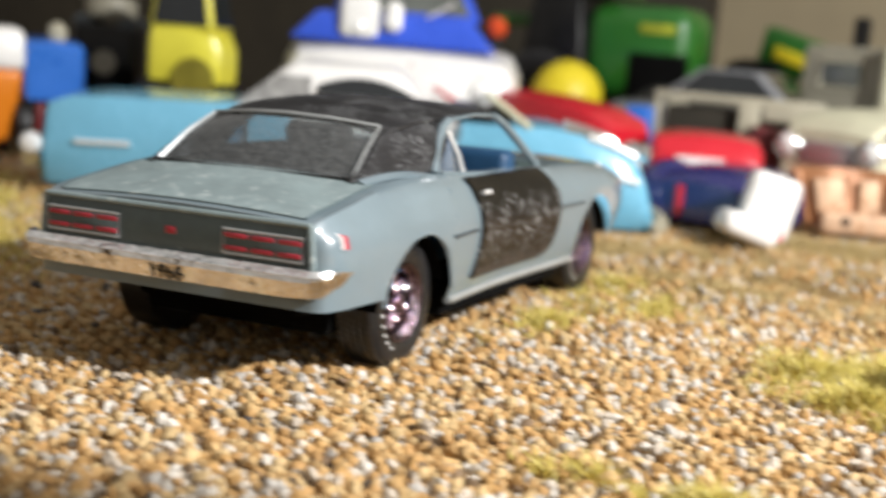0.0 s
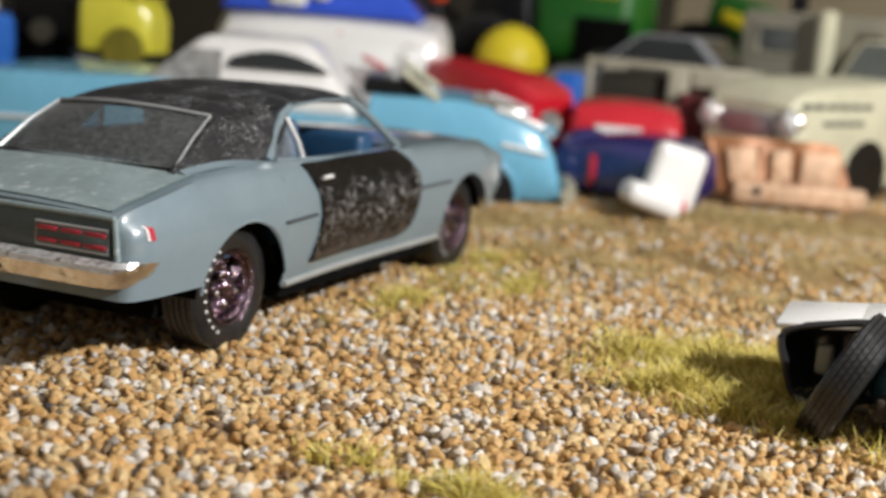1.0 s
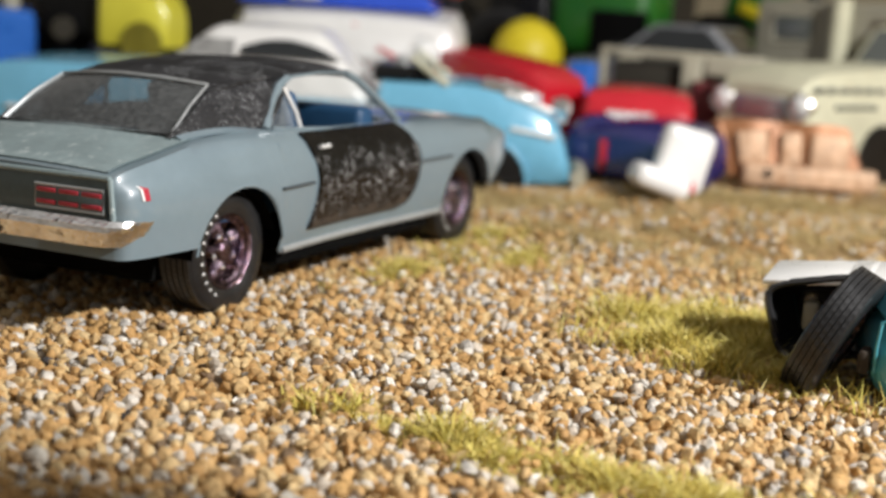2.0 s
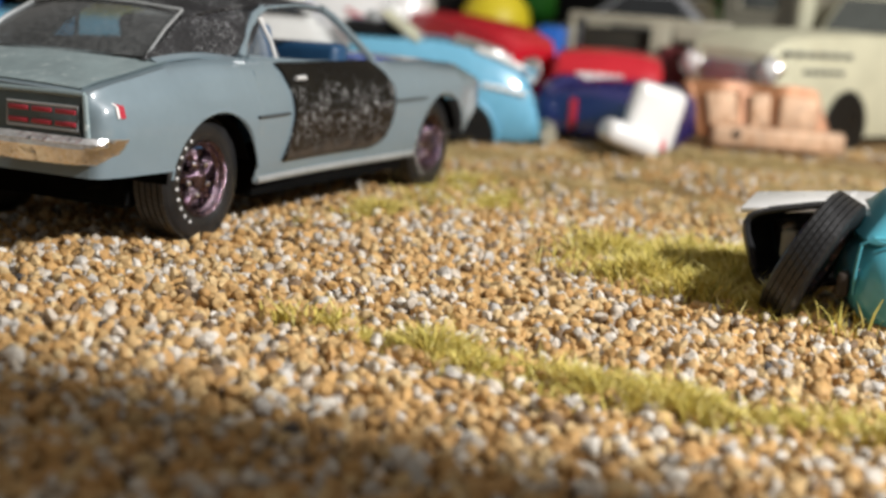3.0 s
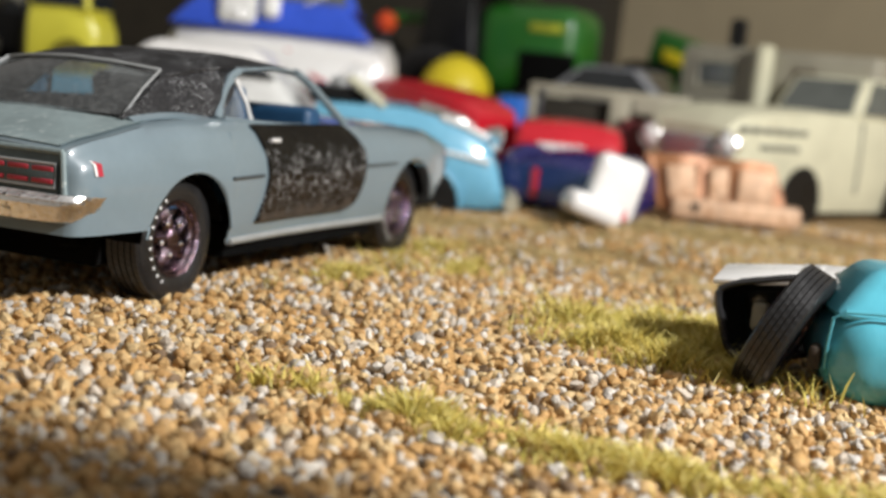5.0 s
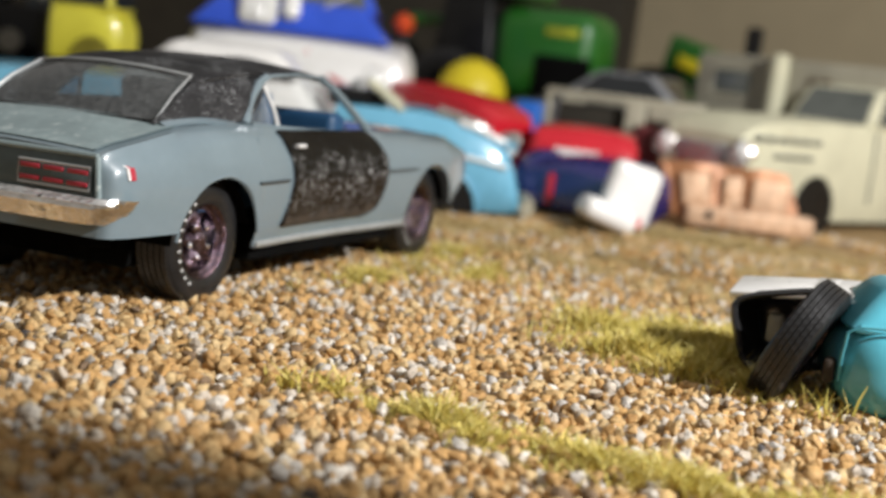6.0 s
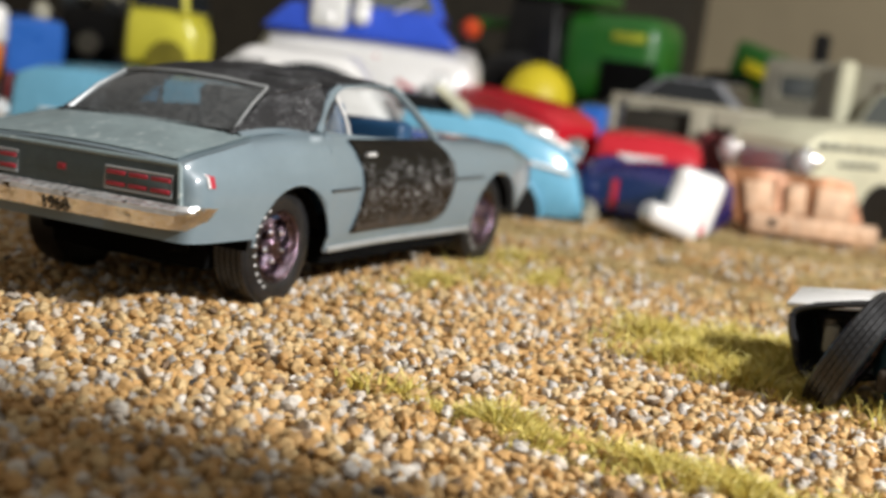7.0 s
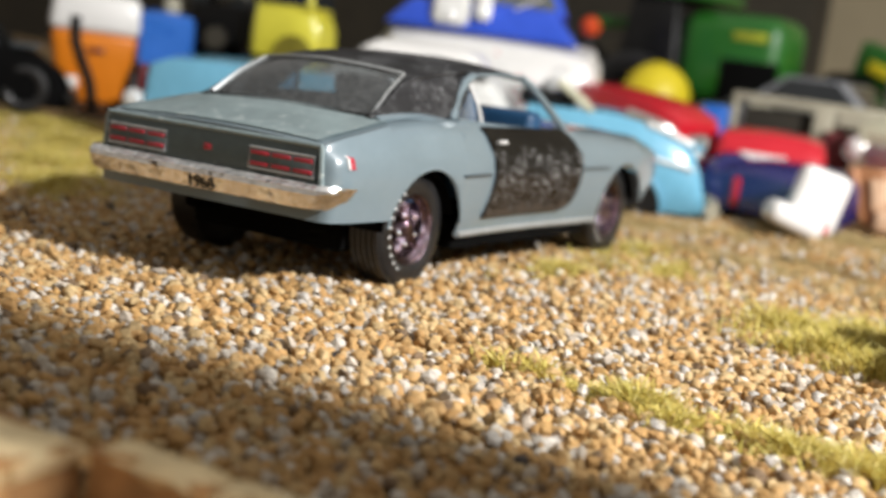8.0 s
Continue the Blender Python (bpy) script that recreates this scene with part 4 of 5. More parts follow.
# chrome bars added to make the glints along the bonnet edge
part("bonnet_glint", tube([(1.30, 2.95, 1.47), (1.30, 3.25, 1.43), (1.30, 3.45, 1.39), (1.28, 3.68, 1.30)], 0.075, 10), M["chrome"], hard, "chrome bar added along the bonnet edge for its glints")
part("bonnet_glint", tube([(0.55, 3.0, 1.50), (0.55, 3.35, 1.42), (0.55, 3.75, 1.32)], 0.06, 10), M["chrome"], hard)
for s in (1, -1):
    part("quarter_window", thick(grid(lambda u, v: (s * (1.262 - 0.13 * v), -2.0 + 1.15 * u + 0.62 * v * (1 - u), 1.40 + 0.50 * v), 6, 4), 0.02), M["hazy_glass"], hard, "hazy grey quarter window")
# pale balls added in place of highlights on the bumper ends
for s in (1, -1):
    part("bumper_glint", lathe([(-0.16, 0.02), (-0.12, 0.12), (0, 0.17), (0.12, 0.12), (0.16, 0.02)], 16, "x", (s * 1.45, -4.86, 0.62)), M["silver_bright"], hard)
grille = part("grille", box(-0.75, 4.30, 0.98, 1.30, 0.18, 0.30, 0.07, 3), M["silver_bright"], hard, "bright chrome grille surround")
lamps(hard, (-1.15, -0.55), 4.36, 1.05, 0.17)
lamps(hard, (0.95,), 4.22, 1.16, 0.15)
part("front_bumper", tube([(1.42 * q, 4.50 + 0.10 * (1 - q * q), 0.16) for q in np.linspace(-1, 1, 9)], 0.12, 8), M["beige"], hard)
part("rear_bumper", tube([(1.52 * q, -4.84 - 0.14 * (1 - q * q), 0.42) for q in np.linspace(-1, 1, 9)], 0.14, 8), M["chrome"], hard)

# white and blue van
van = thing("toy_van", -6.6, 15.4, 0, 205, "white van model with a blue upper body and red stripe", "toy van")
part("body", shell([(-3.2, 2.0, 2.2, 2.3), (-3.0, 2.25, 2.4, 2.5), (0, 2.3, 2.45, 2.55), (2.4, 2.3, 2.4, 2.5), (3.0, 2.15, 2.2, 2.3), (3.2, 1.9, 1.9, 2.0)], 0.4), M["white"], van)
part("stripe", thick(grid(lambda u, v: (2.34, -2.8 + 5.4 * u, 1.50 + 0.18 * v), 4, 1), 0.02), M["red"], van)
part("stripe", thick(grid(lambda u, v: (-2.34, -2.8 + 5.4 * u, 1.50 + 0.18 * v), 4, 1), 0.02), M["red"], van)
part("nose_stripe", thick(grid(lambda u, v: (-2.0 + 2.6 * u, 3.20, 1.14 + 0.38 * v), 4, 1), 0.03), M["red"], van)
waist = frustum(-3.0, 2.95, 1.98, 2.42, -2.9, 2.80, 1.45, 3.0, 0.1)
bmesh.ops.translate(waist, vec=(0.22, 0, 0), verts=waist.verts)
part("waist", waist, M["royal"], van, "royal blue sloping front")
upper = cabin(van, M["royal"], -2.9, 2.72, 1.43, 2.96, -2.7, 1.9, 0.80, 4.3, "upper_body", "royal blue upper body with a steep windscreen", M["grey_glass"])
# white blocks and discs stand in for highlights on the glossy blue front
for x, z0, z1 in ((0.86, 2.52, 3.3), (0.22, 2.66, 3.25)):
    glint = part("glint_block", box(x, 2.90, (z0 + z1) / 2, 0.74 if x > 0.5 else 0.34, 0.34, z1 - z0, 0.17, 5), M["glint_lens"], van, "tall white block standing for a highlight on the blue front")
    part("glint_lens", lathe([(0, 0.17), (0.05, 0.15), (0.09, 0.08), (0.1, 0.01)], 18, "y", (x, 3.02, z0 + 0.2)), M["glint_lens"], glint)
for x, z in ((-0.35, 2.02), (-0.62, 1.92), (-0.85, 1.62)):
    part("red_mark", box(x, 3.10 if z > 1.9 else 3.2, z, 0.5, 0.06, 0.08, 0.02, 2, Matrix.Rotation(radians(-24), 4, "Y")), M["red"], van)
part("wiper", tube([(-0.4, 2.82, 3.0), (-0.9, 2.72, 3.3)], 0.025, 6), M["silver_bright"], van)
part("roof", box(0, -0.5, 4.66, 2.5, 4.2, 0.12, 0.05), M["white"], van)
running_gear(van, 0.6, 2.2, (2.0, -2.0))
lamps(van, (-1.5, 1.5), 3.1, 1.7, 0.28)

# low red car, and a yellow domed tank behind it
redcar = thing("toy_roadster", -1.75, 13.3, 0, -112, "low red car model parked among the others", "toy car")
part("body", shell([(-2.4, 0.6, 1.5, 1.55), (-2.1, 0.75, 1.74, 1.82), (-1, 0.8, 1.74, 1.82), (0.2, 0.78, 1.62, 1.70), (0.75, 0.7, 1.46, 1.52), (0.95, 0.55, 1.3, 1.32)], 0.4), M["red"], redcar)
running_gear(redcar, 0.5, 0.78, (0.4, -1.6))

tank = thing("toy_tank", -4.4, 19.4, 0, 0, "bright yellow domed tank model on a dark drum", "toy tank")
part("drum", lathe([(0, 0.80), (1.40, 0.80), (1.44, 0.76)], 32, "z"), M["black"], tank)
part("dome", lathe([(1.42, 0.80), (1.62, 0.82), (1.82, 0.79), (2.02, 0.70), (2.20, 0.55), (2.33, 0.36), (2.40, 0.16), (2.42, 0.01)], 36, "z"), M["yellow"], tank, "bright yellow dome")

# red car nose to the gravel, and the navy one before it
red2 = thing("toy_sedan", 0.05, 14.4, 0, 197, "red car model behind a navy one", "toy car")
part("body", shell([(0.0, 0.6, 1.2, 1.3), (0.5, 0.85, 1.34, 1.42), (1.2, 0.96, 1.36, 1.44), (1.75, 0.97, 1.28, 1.38), (1.95, 0.93, 1.05, 1.12), (2.02, 0.88, 0.9, 0.95)], 0.4), M["red"], red2)
part("bumper", tube([(0.40 * q + 0.12, 2.06, 0.93) for q in np.linspace(-1, 1, 7)], 0.10, 8), M["silver_bright"], red2, "bright bumper")
running_gear(red2, 0.45, 0.9, (1.4, 0.5))
part("bonnet_line", tube([(-0.55, 0.4, 1.42), (-0.6, 1.2, 1.425), (-0.55, 1.75, 1.345)], 0.012, 6), M["maroon"], red2)
part("bonnet_line", tube([(0.55, 0.4, 1.42), (0.6, 1.2, 1.425), (0.55, 1.75, 1.345)], 0.012, 6), M["maroon"], red2)
navy = thing("toy_car", 1.25, 11.9, 0, 165, "dark navy car model with red trim, nose to the gravel", "toy car")
part("body", shell([(-0.42, 1.0, 0.85, 0.98), (-0.3, 1.12, 0.88, 1.02), (0.2, 1.14, 0.84, 1.0), (0.9, 1.1, 0.78, 0.92), (1.1, 1.0, 0.65, 0.75)], 0.12), M["navy"], navy)
part("fender", lathe([(-0.34, 0.3), (-0.28, 0.5), (-0.1, 0.58), (0.12, 0.58), (0.28, 0.5), (0.34, 0.3)], 24, "x", (0.86, 0.55, 0.44)), M["navy"], navy)
part("fender", lathe([(-0.34, 0.3), (-0.28, 0.5), (-0.1, 0.58), (0.12, 0.58), (0.28, 0.5), (0.34, 0.3)], 24, "x", (-0.86, 0.55, 0.44)), M["navy"], navy)
part("trim", box(0.35, 1.12, 0.42, 0.12, 0.06, 0.5, 0.02), M["red"], navy, "red trim bar")
running_gear(navy, 0.4, 1.1, (0.55,))

# white seat lying on the grass
seat = thing("car_seat", 2.05, 10.0, 0.02, 38, "small white plastic car seat lying on the grass", "seat")
part("backrest", box(0.20, 0.10, 0.55, 0.84, 0.36, 0.98, 0.15, 4, Matrix.Rotation(radians(13), 4, "Y")), M["white"], seat)
part("cushion", box(-0.24, -0.15, 0.25, 0.92, 0.55, 0.36, 0.15, 4, Matrix.Rotation(radians(18), 4, "Y")), M["white"], seat)
part("tag", box(0.22, -0.22, 0.16, 0.17, 0.10, 0.17, 0.04), M["red"], seat, "small red mark")

# copper front end propped on the ground
cop = thing("copper_panel", 3.4, 12.4, 0.03, 24, "copper coloured loose model body panel with a folded lip", "body panel")
part("panel", thick(grid(lambda u, v: (-1.02 - 0.33 * v + (2.2 - 0.02 * v) * u, 0.035 * math.cos(u * math.pi * 4) + 0.12 * v, 0.14 + 0.95 * v - 0.05 * abs(2 * u - 1) ** 6 * v), 40, 6), 0.06), M["copper"], cop)
part("lip", box(0.20, -0.16, 0.24, 2.16, 0.26, 0.36, 0.09, 3), M["copper_pale"], cop, "pale lower lip")
for k, (px, pw) in enumerate(((-0.72, 0.50), (-0.10, 0.34), (0.52, 0.62))):
    part("pad", box(px, 0.0, 0.66, pw, 0.14, 0.56, 0.06, 3, Matrix.Rotation(radians(-7), 4, "X") @ Matrix.Rotation(radians(-9 + 6 * k), 4, "Y")), M["copper_pale"], cop, "pale panel")
for k in range(2):
    part("rib", box(-0.45 + 0.42 * k, 0.03, 0.70, 0.06, 0.06, 0.56, 0.02), M["copper"], cop)
part("end_cheek", box(-1.16, 0.06, 0.60, 0.10, 0.3, 0.85, 0.03, 2, Matrix.Rotation(radians(-19), 4, "Y")), M["copper"], cop)
part("hole", lathe([(0, 0.07), (0.02, 0.07), (0.022, 0.01)], 14, "y", (-0.50, -0.305, 0.28)), M["black"], cop)

# cream pickup
pick = thing("toy_pickup", 3.78, 17.27, 0, 155, "weathered cream pickup model with chrome headlights", "toy truck")
part("body", shell([(-4.2, 0.9, 1.8, 1.85), (-3.8, 1.0, 1.94, 2.0), (0, 1.03, 2.0, 2.05), (0.9, 1.03, 1.98, 2.04), (2.3, 1.03, 1.92, 2.0), (2.9, 1.02, 1.86, 1.94), (3.3, 0.99, 1.74, 1.82), (3.46, 0.9, 1.55, 1.6)], 0.12), M["cream"], pick)
cab = cabin(pick, M["cream"], -3.4, -0.5, 0.98, 1.98, -3.1, -1.0, 0.84, 2.75, glass_mat=M["grey_glass"])
part("door_line", tube([(-1.03, -0.75, 0.5), (-1.035, -0.75, 1.2), (-1.0, -0.75, 1.9)], 0.02, 6), M["strip"], pick)
for s in (1, -1):
    for y in (1.18, -2.6):
        part("wheel_arch", lathe([(-0.02, 0.66), (0.02, 0.66), (0.022, 0.01)], 24, "x", (s * 1.03, y, 0.34)), M["black"], pick)
running_gear(pick, 0.52, 1.0, (1.18, -2.6))
lamps(pick, (-0.89, 0.80), 3.44, 1.30, 0.24)
part("grille", box(-0.04, 3.44, 1.22, 1.2, 0.08, 0.42, 0.04), M["silver"], pick)
for k in range(4):
    part("grille_bar", box(-0.04, 3.49, 1.07 + 0.1 * k, 1.1, 0.04, 0.03, 0.01), M["chrome"], pick)
part("bumper", tube([(1.0 * q, 3.5 + 0.08 * (1 - q * q), 0.55) for q in np.linspace(-1, 1, 7)], 0.13, 8), M["chrome"], pick)
for y_top, z0, ln in ((3.2, 1.60, 2.2), (2.6, 1.30, 1.3)):
    for k in range(6):
        part("lettering_bar", box(-1.03, y_top - k * ln / 6, z0, 0.04, ln / 6 * 0.66, 0.09, 0.01), M["strip"], pick, "worn dark lettering")

# grey camper box with a white pipe
camper = thing("toy_camper", 3.5, 20.6, 0, -20, "grey-beige box camper model with a small window", "toy camper")
part("box_body", box(0, 0, 1.85, 4.6, 3.4, 2.7, 0.12, 3), M["grey_box"], camper)
part("window", box(-1.35, -1.70, 2.60, 0.9, 0.06, 0.55, 0.03), M["grey_glass"], camper)
part("window", box(0.72, -1.70, 2.55, 0.55, 0.06, 0.6, 0.03), M["brown_glass"], camper)
part("pipe", lathe([(0.9, 0.2), (3.25, 0.2), (3.28, 0.1)], 16, "z", (-0.15, -1.88, 0)), M["cream"], camper, "pale upright pipe")
part("window_surround", tube([(-1.82, -1.72, 2.31), (-0.88, -1.72, 2.31), (-0.88, -1.72, 2.89), (-1.82, -1.72, 2.89), (-1.82, -1.72, 2.31)], 0.04, 6), M["beige"], camper)
part("roof_vent", box(-1.35, -1.0, 3.5, 0.34, 0.3, 0.7, 0.1), M["black"], camper)
running_gear(camper, 0.5, 2.0, (1.0, -1.0))

# beige flatbed, silver coupe
bed = thing("toy_flatbed", 0.2, 17.0, 0, 95, "beige flatbed truck model with open side", "toy truck")
part("bed_floor", box(0, 0, 0.95, 2.2, 3.6, 0.3, 0.05), M["beige"], bed)
part("side_rail", join(box(1.05, 0, 1.85, 0.1, 3.2, 0.14, 0.03), box(1.05, -1.5, 1.5, 0.1, 0.14, 0.8, 0.03), box(1.05, 1.5, 1.5, 0.1, 0.5, 0.8, 0.03)), M["beige"], bed)
part("side_rail", join(box(-1.05, 0, 1.95, 0.1, 3.2, 0.14, 0.03), box(-1.05, 1.53, 1.5, 0.1, 0.12, 0.8, 0.03), box(-1.05, -0.25, 1.5, 0.1, 0.4, 0.8, 0.03), box(-1.05, -1.05, 1.75, 0.1, 1.1, 0.3, 0.03)), M["beige"], bed)
part("headboard", box(0, 0.2, 1.45, 1.6, 2.4, 0.6, 0.05), M["dark_wall"], bed)
running_gear(bed, 0.45, 1.1, (1.2, -1.2))
sil = thing("toy_coupe", -0.7, 19.8, 0, 85, "silver car model with dark windows", "toy car")
part("body", shell([(-3.2, 1.2, 1.4, 1.45), (-2.6, 1.5, 1.62, 1.7), (0, 1.55, 1.7, 1.78), (2.2, 1.45, 1.6, 1.68), (2.7, 1.2, 1.3, 1.36)], 0.42), M["silver_paint"], sil)
cabin(sil, M["silver_paint"], -1.8, 1.3, 1.3, 1.75, -0.9, 0.4, 1.05, 2.5)
running_gear(sil, 0.55, 1.5, (2.0, -2.0))

mar = thing("toy_trailer", 0.95, 15.6, 0, 20, "small maroon trailer model", "toy trailer")
part("box_body", box(0, 0, 0.95, 0.55, 0.9, 1.1, 0.1, 3), M["maroon"], mar)
running_gear(mar, 0.35, 0.4, (0.0,), 0.15)
crate = thing("plastic_crate", -1.2, 15.0, 0, 10, "bright blue plastic crate standing among the models", "crate")
part("crate_body", box(-0.12, 0, 0.85, 0.50, 0.6, 1.7, 0.06), M["bright_blue"], crate)

# green tractor and a green implement
tractor = thing("toy_tractor", -4.05, 22.0, 0, -98, "green farm tractor model with a yellow stripe", "toy tractor")
part("hood", box(0, 0.75, 2.7, 1.8, 2.8, 2.3, 0.5, 5), M["green"], tractor)
part("cab", frustum(-2.2, -0.4, 1.2, 2.0, -2.0, -0.7, 1.0, 4.2, 0.1), M["black"], tractor)
part("roof", box(0, -1.2, 4.2, 2.6, 2.4, 0.3, 0.12, 3), M["green"], tractor)
for s in (1, -1):
    part("stripe", box(s * 0.91, 1.35, 3.30, 0.05, 0.9, 0.20, 0.02), M["lemon_worn"], tractor, "yellow stripe")
running_gear(tractor, 1.3, 1.7, (-1.4,), 0.6, M["black"])
part("lift_arm", box(0.3, -2.2, 3.35, 0.3, 2.6, 0.3, 0.08, 2, Matrix.Rotation(radians(4), 4, "X")), M["green"], tractor)
running_gear(tractor, 1.0, 1.5, (1.9,), 0.5, M["black"])
# shadow on the hood's lower side, built as a black panel
part("hood_shade", box(0.90, 1.45, 2.05, 0.14, 1.5, 1.35, 0.3, 4), M["flat_black"], tractor, "black panel standing for shade low on the hood")
part("linkage", tube([(0, -2.2, 1.0), (0, -3.3, 2.4), (0.2, -3.9, 2.9)], 0.14, 8), M["black"], tractor)
loader = thing("toy_loader", 0.0, 24.0, 0, -25, "green and yellow farm implement model", "toy implement")
part("frame", box(0, 0, 1.2, 1.2, 2.0, 2.0, 0.1), M["black"], loader)
part("engine_cover", box(-1.0, -0.2, 1.55, 1.9, 1.4, 2.5, 0.5, 4), M["flat_black"], loader, "dark rounded engine cover")
part("arm", box(0, -0.2, 3.0, 1.9, 0.5, 0.95, 0.1, 2, Matrix.Rotation(radians(14), 4, "Y")), M["green"], loader)
part("plate", box(0.1, -0.5, 2.9, 1.1, 0.08, 0.3, 0.03, 2, Matrix.Rotation(radians(14), 4, "Y")), M["yellow"], loader)
running_gear(loader, 0.7, 1.1, (0.6, -0.6), 0.4, M["yellow"])

# yellow pickup, blue truck, orange van, engine
yel = thing("toy_truck", -9.7, 10.9, 0, 285, "lemon yellow truck model with black windows", "toy truck")
part("body", shell([(0.1, 0.5, 2.3, 2.34), (0.2, 0.6, 2.42, 2.46), (0.9, 0.62, 2.42, 2.46), (1.35, 0.58, 2.36, 2.4), (1.5, 0.48, 2.1, 2.15)], 1.45), M["lemon"], yel)
cabin(yel, M["lemon"], 0.12, 1.38, 0.58, 2.4, 0.22, 1.2, 0.5, 3.4)
part("chassis", box(0, 0.8, 1.0, 0.9, 1.8, 0.9, 0.06), M["black"], yel)
part("fuel_tank", lathe([(-0.3, 0.05), (-0.28, 0.2), (0.2, 0.2), (0.22, 0.05)], 18, "y", (0.5, 0.4, 1.1)), M["silver"], yel)
part("wheel_arch", lathe([(0, 0.42), (0.03, 0.42), (0.035, 0.01)], 24, "x", (0.61, 1.05, 1.5)), M["olive"], yel)
running_gear(yel, 0.55, 0.72, (1.1, 0.35))
blue_t = thing("toy_truck", -11.1, 9.7, 0, 46, "bright blue truck model with black fenders", "toy truck")
part("body", shell([(-0.9, 0.48, 1.85, 1.9), (-0.78, 0.56, 1.95, 2.0), (0.6, 0.56, 2.0, 2.06), (0.9, 0.48, 1.9, 1.95)], 0.95), M["bright_blue"], blue_t)
part("exhaust_cap", lathe([(1.95, 0.16), (2.2, 0.18), (2.32, 0.1), (2.34, 0.01)], 16, "z", (0.12, 0.1, 0)), M["beige"], blue_t, "pale domed cap")
part("chassis", box(0, 0, 0.72, 0.95, 1.6, 0.5, 0.05), M["black"], blue_t)
running_gear(blue_t, 0.48, 0.62, (0.5, -0.45), 0.3, M["strip"])
org = thing("toy_van", -11.95, 8.7, 0, 46, "orange van model with a white roof", "toy van")
part("body", frustum(-0.55, 0.55, 0.60, 0.06, -0.8, 0.8, 0.84, 1.46, 0.14), M["orange"], org, "orange body tapering to its foot")
part("roof", frustum(-0.86, 0.86, 0.88, 1.44, -0.8, 0.8, 0.80, 2.2, 0.16), M["white"], org, "white roof")
part("badge", box(-0.42, -0.66, 0.45, 0.34, 0.10, 0.26, 0.05), M["white"], org)
part("grille", box(0.05, -0.78, 1.12, 0.3, 0.05, 0.1, 0.02), M["maroon"], org)
part("foot", box(0, 0, 0.05, 1.3, 1.2, 0.12, 0.04), M["black"], org)
hulk = thing("toy_car_wreck", -11.75, 5.45, 0, -44, "black burnt-out car model", "toy car")
part("body", shell([(-2.2, 0.7, 1.0, 1.1), (-1.7, 0.8, 1.1, 1.16), (0.4, 0.82, 1.12, 1.18), (1.2, 0.8, 1.0, 1.05), (1.7, 0.7, 0.7, 0.75), (1.85, 0.6, 0.5, 0.52)], 0.12), M["flat_black"], hulk)
cabin(hulk, M["flat_black"], -1.7, 0.9, 0.74, 1.05, -1.2, 0.3, 0.6, 1.7)
running_gear(hulk, 0.42, 0.8, (1.1, -1.3), 0.3, M["black"])
part("bonnet_strip", box(0, 0.9, 1.13, 1.1, 0.8, 0.05, 0.02), M["strip"], hulk)
part("bumper", tube([(0.75 * q, 1.88 + 0.05 * (1 - q * q), 0.35) for q in np.linspace(-1, 1, 7)], 0.09, 8), M["rubber"], hulk)
boom = thing("toy_crane_arm", -10.6, 7.1, 0, 46, "bent black crane arm standing on a plate", "crane arm")
part("arm", tube([(0.30, 0, 0.05), (0.18, 0, 0.6), (0.0, 0, 1.0), (-0.12, 0, 1.3), (-0.15, 0, 1.75)], 0.10, 10), M["black"], boom)
part("base_plate", box(0.30, 0, 0.06, 0.6, 0.6, 0.12, 0.03), M["black"], boom)
eng = thing("toy_engine", -12.1, 12.6, 0, 30, "black and chrome engine block on a stand", "engine")
part("block", box(0, 0, 1.6, 1.3, 1.5, 1.5, 0.12), M["black"], eng)
part("air_filter", lathe([(2.5, 0.5), (2.7, 0.55), (2.9, 0.5), (2.95, 0.2)], 20, "z"), M["grey_box"], eng, "dusty grey air filter")
part("stand", box(0, 0, 0.43, 1.5, 1.7, 0.86, 0.06), M["black"], eng)
part("rocker_cover", tube([(-0.45, -0.7, 2.35), (-0.45, 0.7, 2.35)], 0.2), M["strip"], eng)
part("rocker_cover", tube([(0.45, -0.7, 2.35), (0.45, 0.7, 2.35)], 0.2), M["strip"], eng)
for k in range(3):
    part("pulley", lathe([(0, 0.24), (0.1, 0.24), (0.12, 0.12)], 16, "y", (-0.4 + 0.42 * k, -0.86, 1.3 + 0.3 * (k % 2))), M["grey_box"] if k == 1 else M["flat_black"], eng)
lampball = thing("toy_beacon", -5.8, 18.2, 0, 0, "orange-red beacon ball on a dark post", "beacon")
part("post", lathe([(0, 0.3), (2.75, 0.12)], 12, "z"), M["black"], lampball)
part("ball", lathe([(2.74, 0.01), (2.82, 0.17), (3.0, 0.26), (3.18, 0.17), (3.26, 0.01)], 20, "z"), M["beacon_red"], lampball)

# wrecked teal car lying at the right
wreck = thing("toy_car_wreck", 5.98, 1.67, 0, 0, "teal wrecked car model with white panel in the grass", "toy car")
TURN = Matrix.Translation((0.44, -1.05, 0)) @ Matrix.Rotation(radians(18), 4, "Z") @ Matrix.Translation((-0.36, 1.05, 0))


def turned(bm):
    bmesh.ops.transform(bm, matrix=TURN, verts=bm.verts)
    return bm


part("fender", turned(box(1.59, -0.45, 0.34, 2.48, 1.24, 0.74, 0.33, 10)), M["teal"], wreck, "rounded teal fender", sharp=60)
bon = frustum(-0.98, 0.10, 1.20, 0.62, -0.62, 0.05, 0.84, 0.99, 0.10)
bmesh.ops.translate(bon, vec=(1.55, 0, 0), verts=bon.verts)
part("bonnet", turned(bon), M["teal"], wreck)
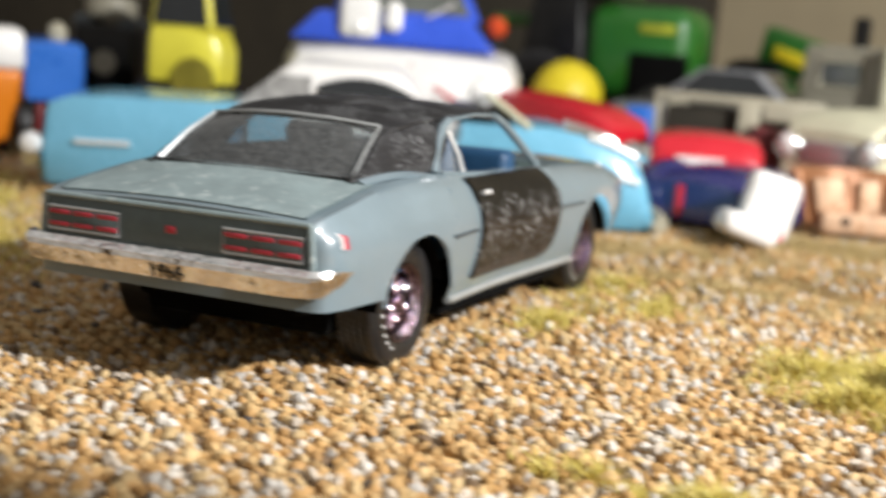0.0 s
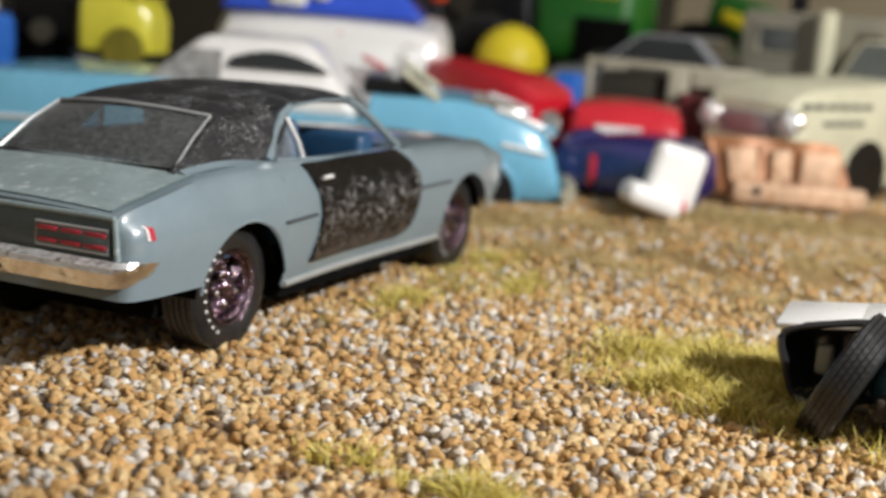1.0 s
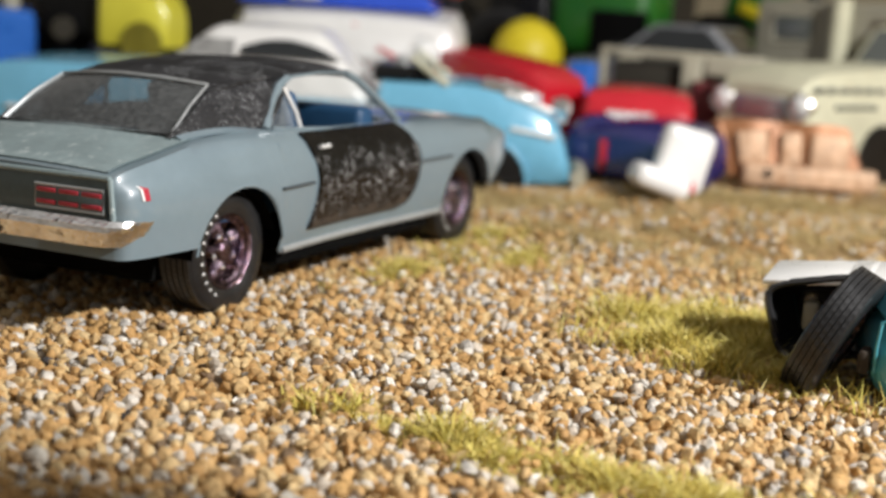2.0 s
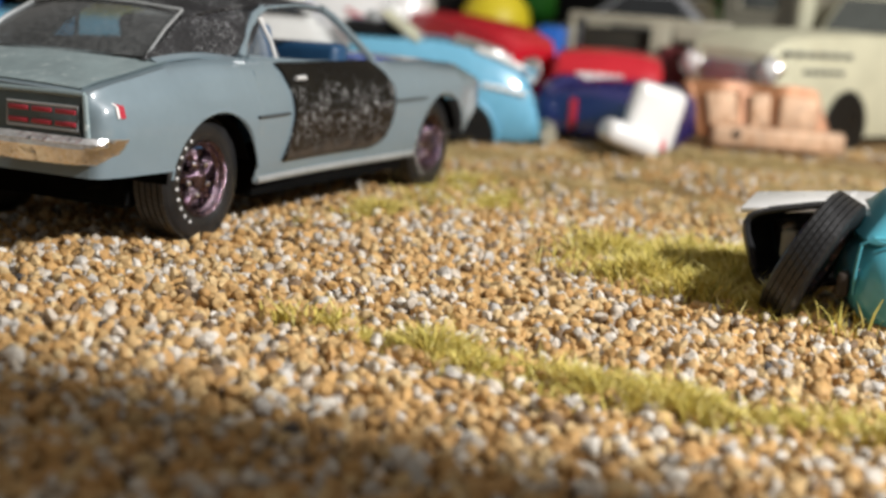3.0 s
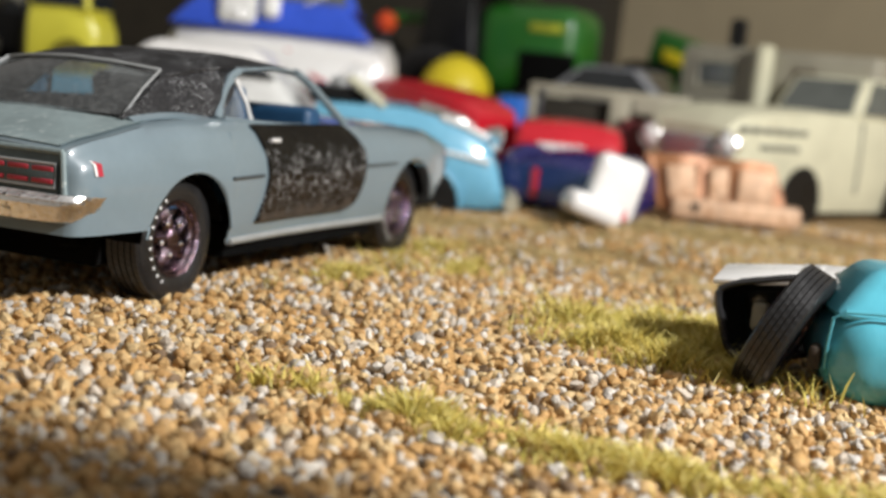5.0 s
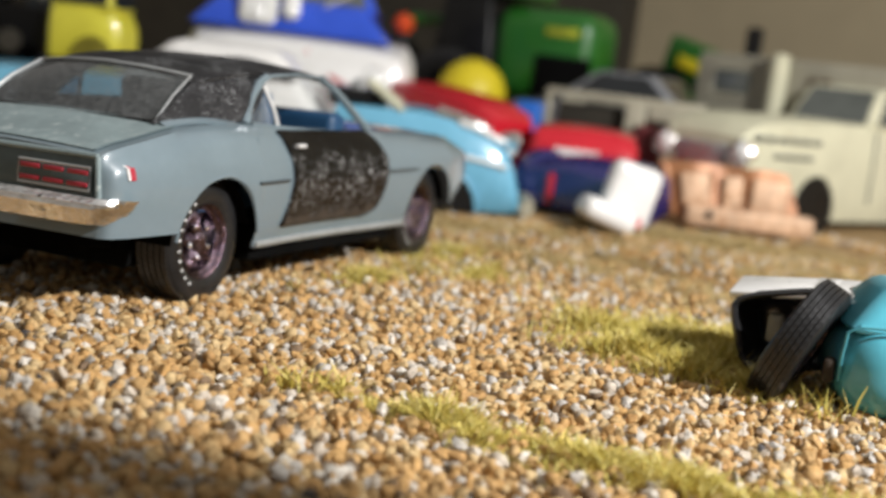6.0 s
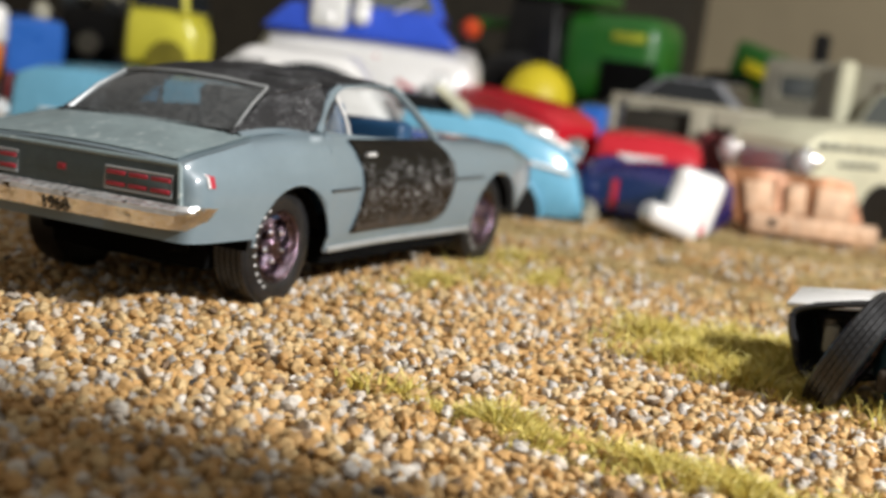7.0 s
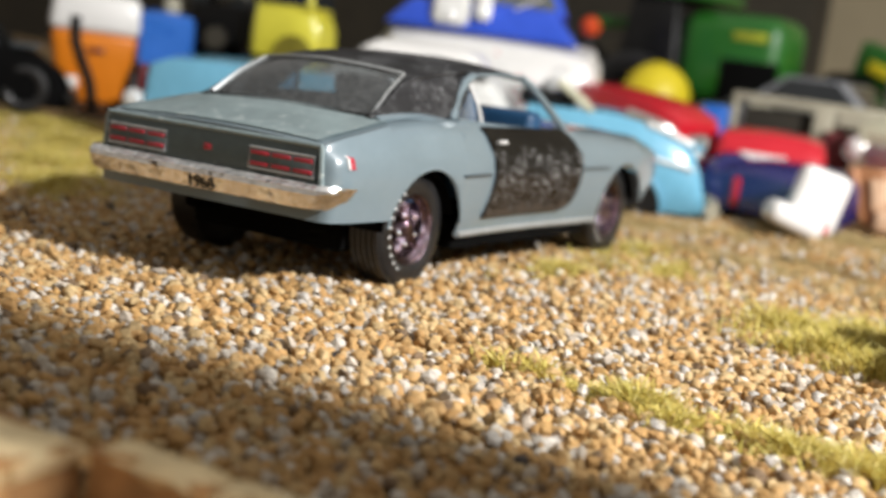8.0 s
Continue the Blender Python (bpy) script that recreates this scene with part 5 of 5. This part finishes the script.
part("fender_lip", turned(tube([(0.37, -0.86, 0.24), (0.35, -0.94, 0.45), (0.36, -0.97, 0.63), (0.44, -0.99, 0.69), (0.7, -0.99, 0.70), (2.7, -0.99, 0.71)], 0.014, 8)), M["teal"], wreck)
part("bracket", box(0.31, -0.80, 0.30, 0.09, 0.2, 0.18, 0.03), M["dark_brown"], wreck, "rusty bracket")
part("white_panel", box(-0.20, 0.04, 0.745, 0.84, 0.62, 0.05, 0.02, 2, Matrix.Rotation(radians(-8), 4, "Y") @ Matrix.Rotation(radians(6), 4, "X")), M["white"], wreck, "white sheet panel")
part("white_panel", box(0.44, 0.04, 0.82, 0.86, 0.62, 0.05, 0.02, 2, Matrix.Rotation(radians(-5), 4, "Y") @ Matrix.Rotation(radians(6), 4, "X")), M["white"], wreck)


def tub_rim(u, v):
    """A rounded square outline, drawn in towards its middle by v."""
    c, s = math.cos(2 * math.pi * u), math.sin(2 * math.pi * u)
    k = v / (abs(c) ** 5 + abs(s) ** 5) ** 0.2
    return (-0.10 + 0.40 * c * k - 0.10 * s * k, -0.25 + 0.42 * (1 - v ** 7), 0.44 + 0.10 * c * k + 0.29 * s * k)


part("tub", thick(grid(lambda u, v: tub_rim(u, 0.02 + 0.98 * v), 40, 12), 0.02), M["gloss_black"], wreck, "glossy black moulded tub")
part("tub_rim", tube([tub_rim(u, 1.0) for u in np.linspace(0, 1, 49)], 0.032, 8), M["gloss_black"], wreck)
part("post", box(-0.22, -0.12, 0.42, 0.13, 0.16, 0.24, 0.04, 3), M["grey_box"], wreck, "grey post inside the tub")
w_loose = wheel(wreck, "loose_wheel", 0.02, -0.35, 0.42, 0.53, 0.27, 1, M["rim"], M["rubber"], 5, False, True, 40, "loose black tyre leaning on the wreck")
w_loose.matrix_basis = pose(0.04 * CM, -0.62 * CM, 0.43 * CM, 0, 25, -4)

# cut sandstone edging in the foreground
def block(name, x, y, z, sx, sy, sz, rz, label):
    bm = box(0, 0, sz / 2, sx, sy, sz, 0.03, 2)
    bmesh.ops.subdivide_edges(bm, edges=[e for e in bm.edges if e.calc_length() > 0.2], cuts=7, use_grid_fill=True)
    for v in bm.verts:
        v.co += Vector((noise.noise(v.co * 2.5 + Vector((x, y, 0))), noise.noise(v.co * 2.5 + Vector((y, x, 3))), noise.noise(v.co * 2.5 + Vector((x, y, 9))))) * 0.05 + noise.noise_vector(v.co * 9 + Vector((x, y, 1))) * 0.016
    ob = part(name, bm, M["brown_stone"], at=pose(x * CM, y * CM, z * CM, 0, 0, rz))
    nx, ny = int(sx / 0.06) + 2, int(sy / 0.06) + 2

    # paler sheet over the top of the browner block
    def cap(u, v):
        px, py = (u - 0.5) * (sx + 0.03), (v - 0.5) * (sy + 0.03)
        chip = 0.02 * noise.noise((px * 7 + x, py * 7 + y, 4)) + 0.015 * noise.noise((px * 19, py * 19, 2 + x))
        edge = max(abs(2 * u - 1), abs(2 * v - 1)) ** 8
        return (px + chip * edge, py + chip * edge, sz + 0.012 + 0.025 * noise.noise((px * 4 + x, py * 4, 5)) - 0.04 * edge)
    part("sawn_face", thick(grid(cap, nx, ny), 0.07), M["cut_stone"], ob, "pale upper face")
    return tagged(ob, label, "stone block", "edging blocks")


block("stone_block", 2.42, -6.60, -0.08, 1.95, 1.35, 0.40, 2, "broad pale cut stone block edging the gravel")
block("stone_block", 3.72, -5.81, -0.08, 0.60, 0.20, 0.40, 3, "narrow pale cut stone edging the gravel")
block("stone_block", 4.52, -5.72, -0.08, 1.10, 0.20, 0.38, 5, "narrow pale cut stone edging the gravel")

# ---- backdrop walls and added shade board ----
wall_back = part("wall_back", box(14, 46.5, 15, 88, 3, 40, 0), M["wall"])
tagged(wall_back, "plain tan board behind the models", "wall", kind="structure")
wall_dark = part("wall_dark", box(-24, 31, 13, 40, 2, 27, 0.2), M["dark_wall"])
tagged(wall_dark, "dark cloth hanging behind the models", "wall", kind="structure")
# unseen board, added only to cast the foreground shadow
shade_bm = box(14.15, -3.06, 9.0, 0.3, 1.26, 20, 0)
shade_board = part("shade_caster", shade_bm, M["wall"])
tagged(shade_board, "unseen narrow board added to shade the foreground", "wall", kind="structure")
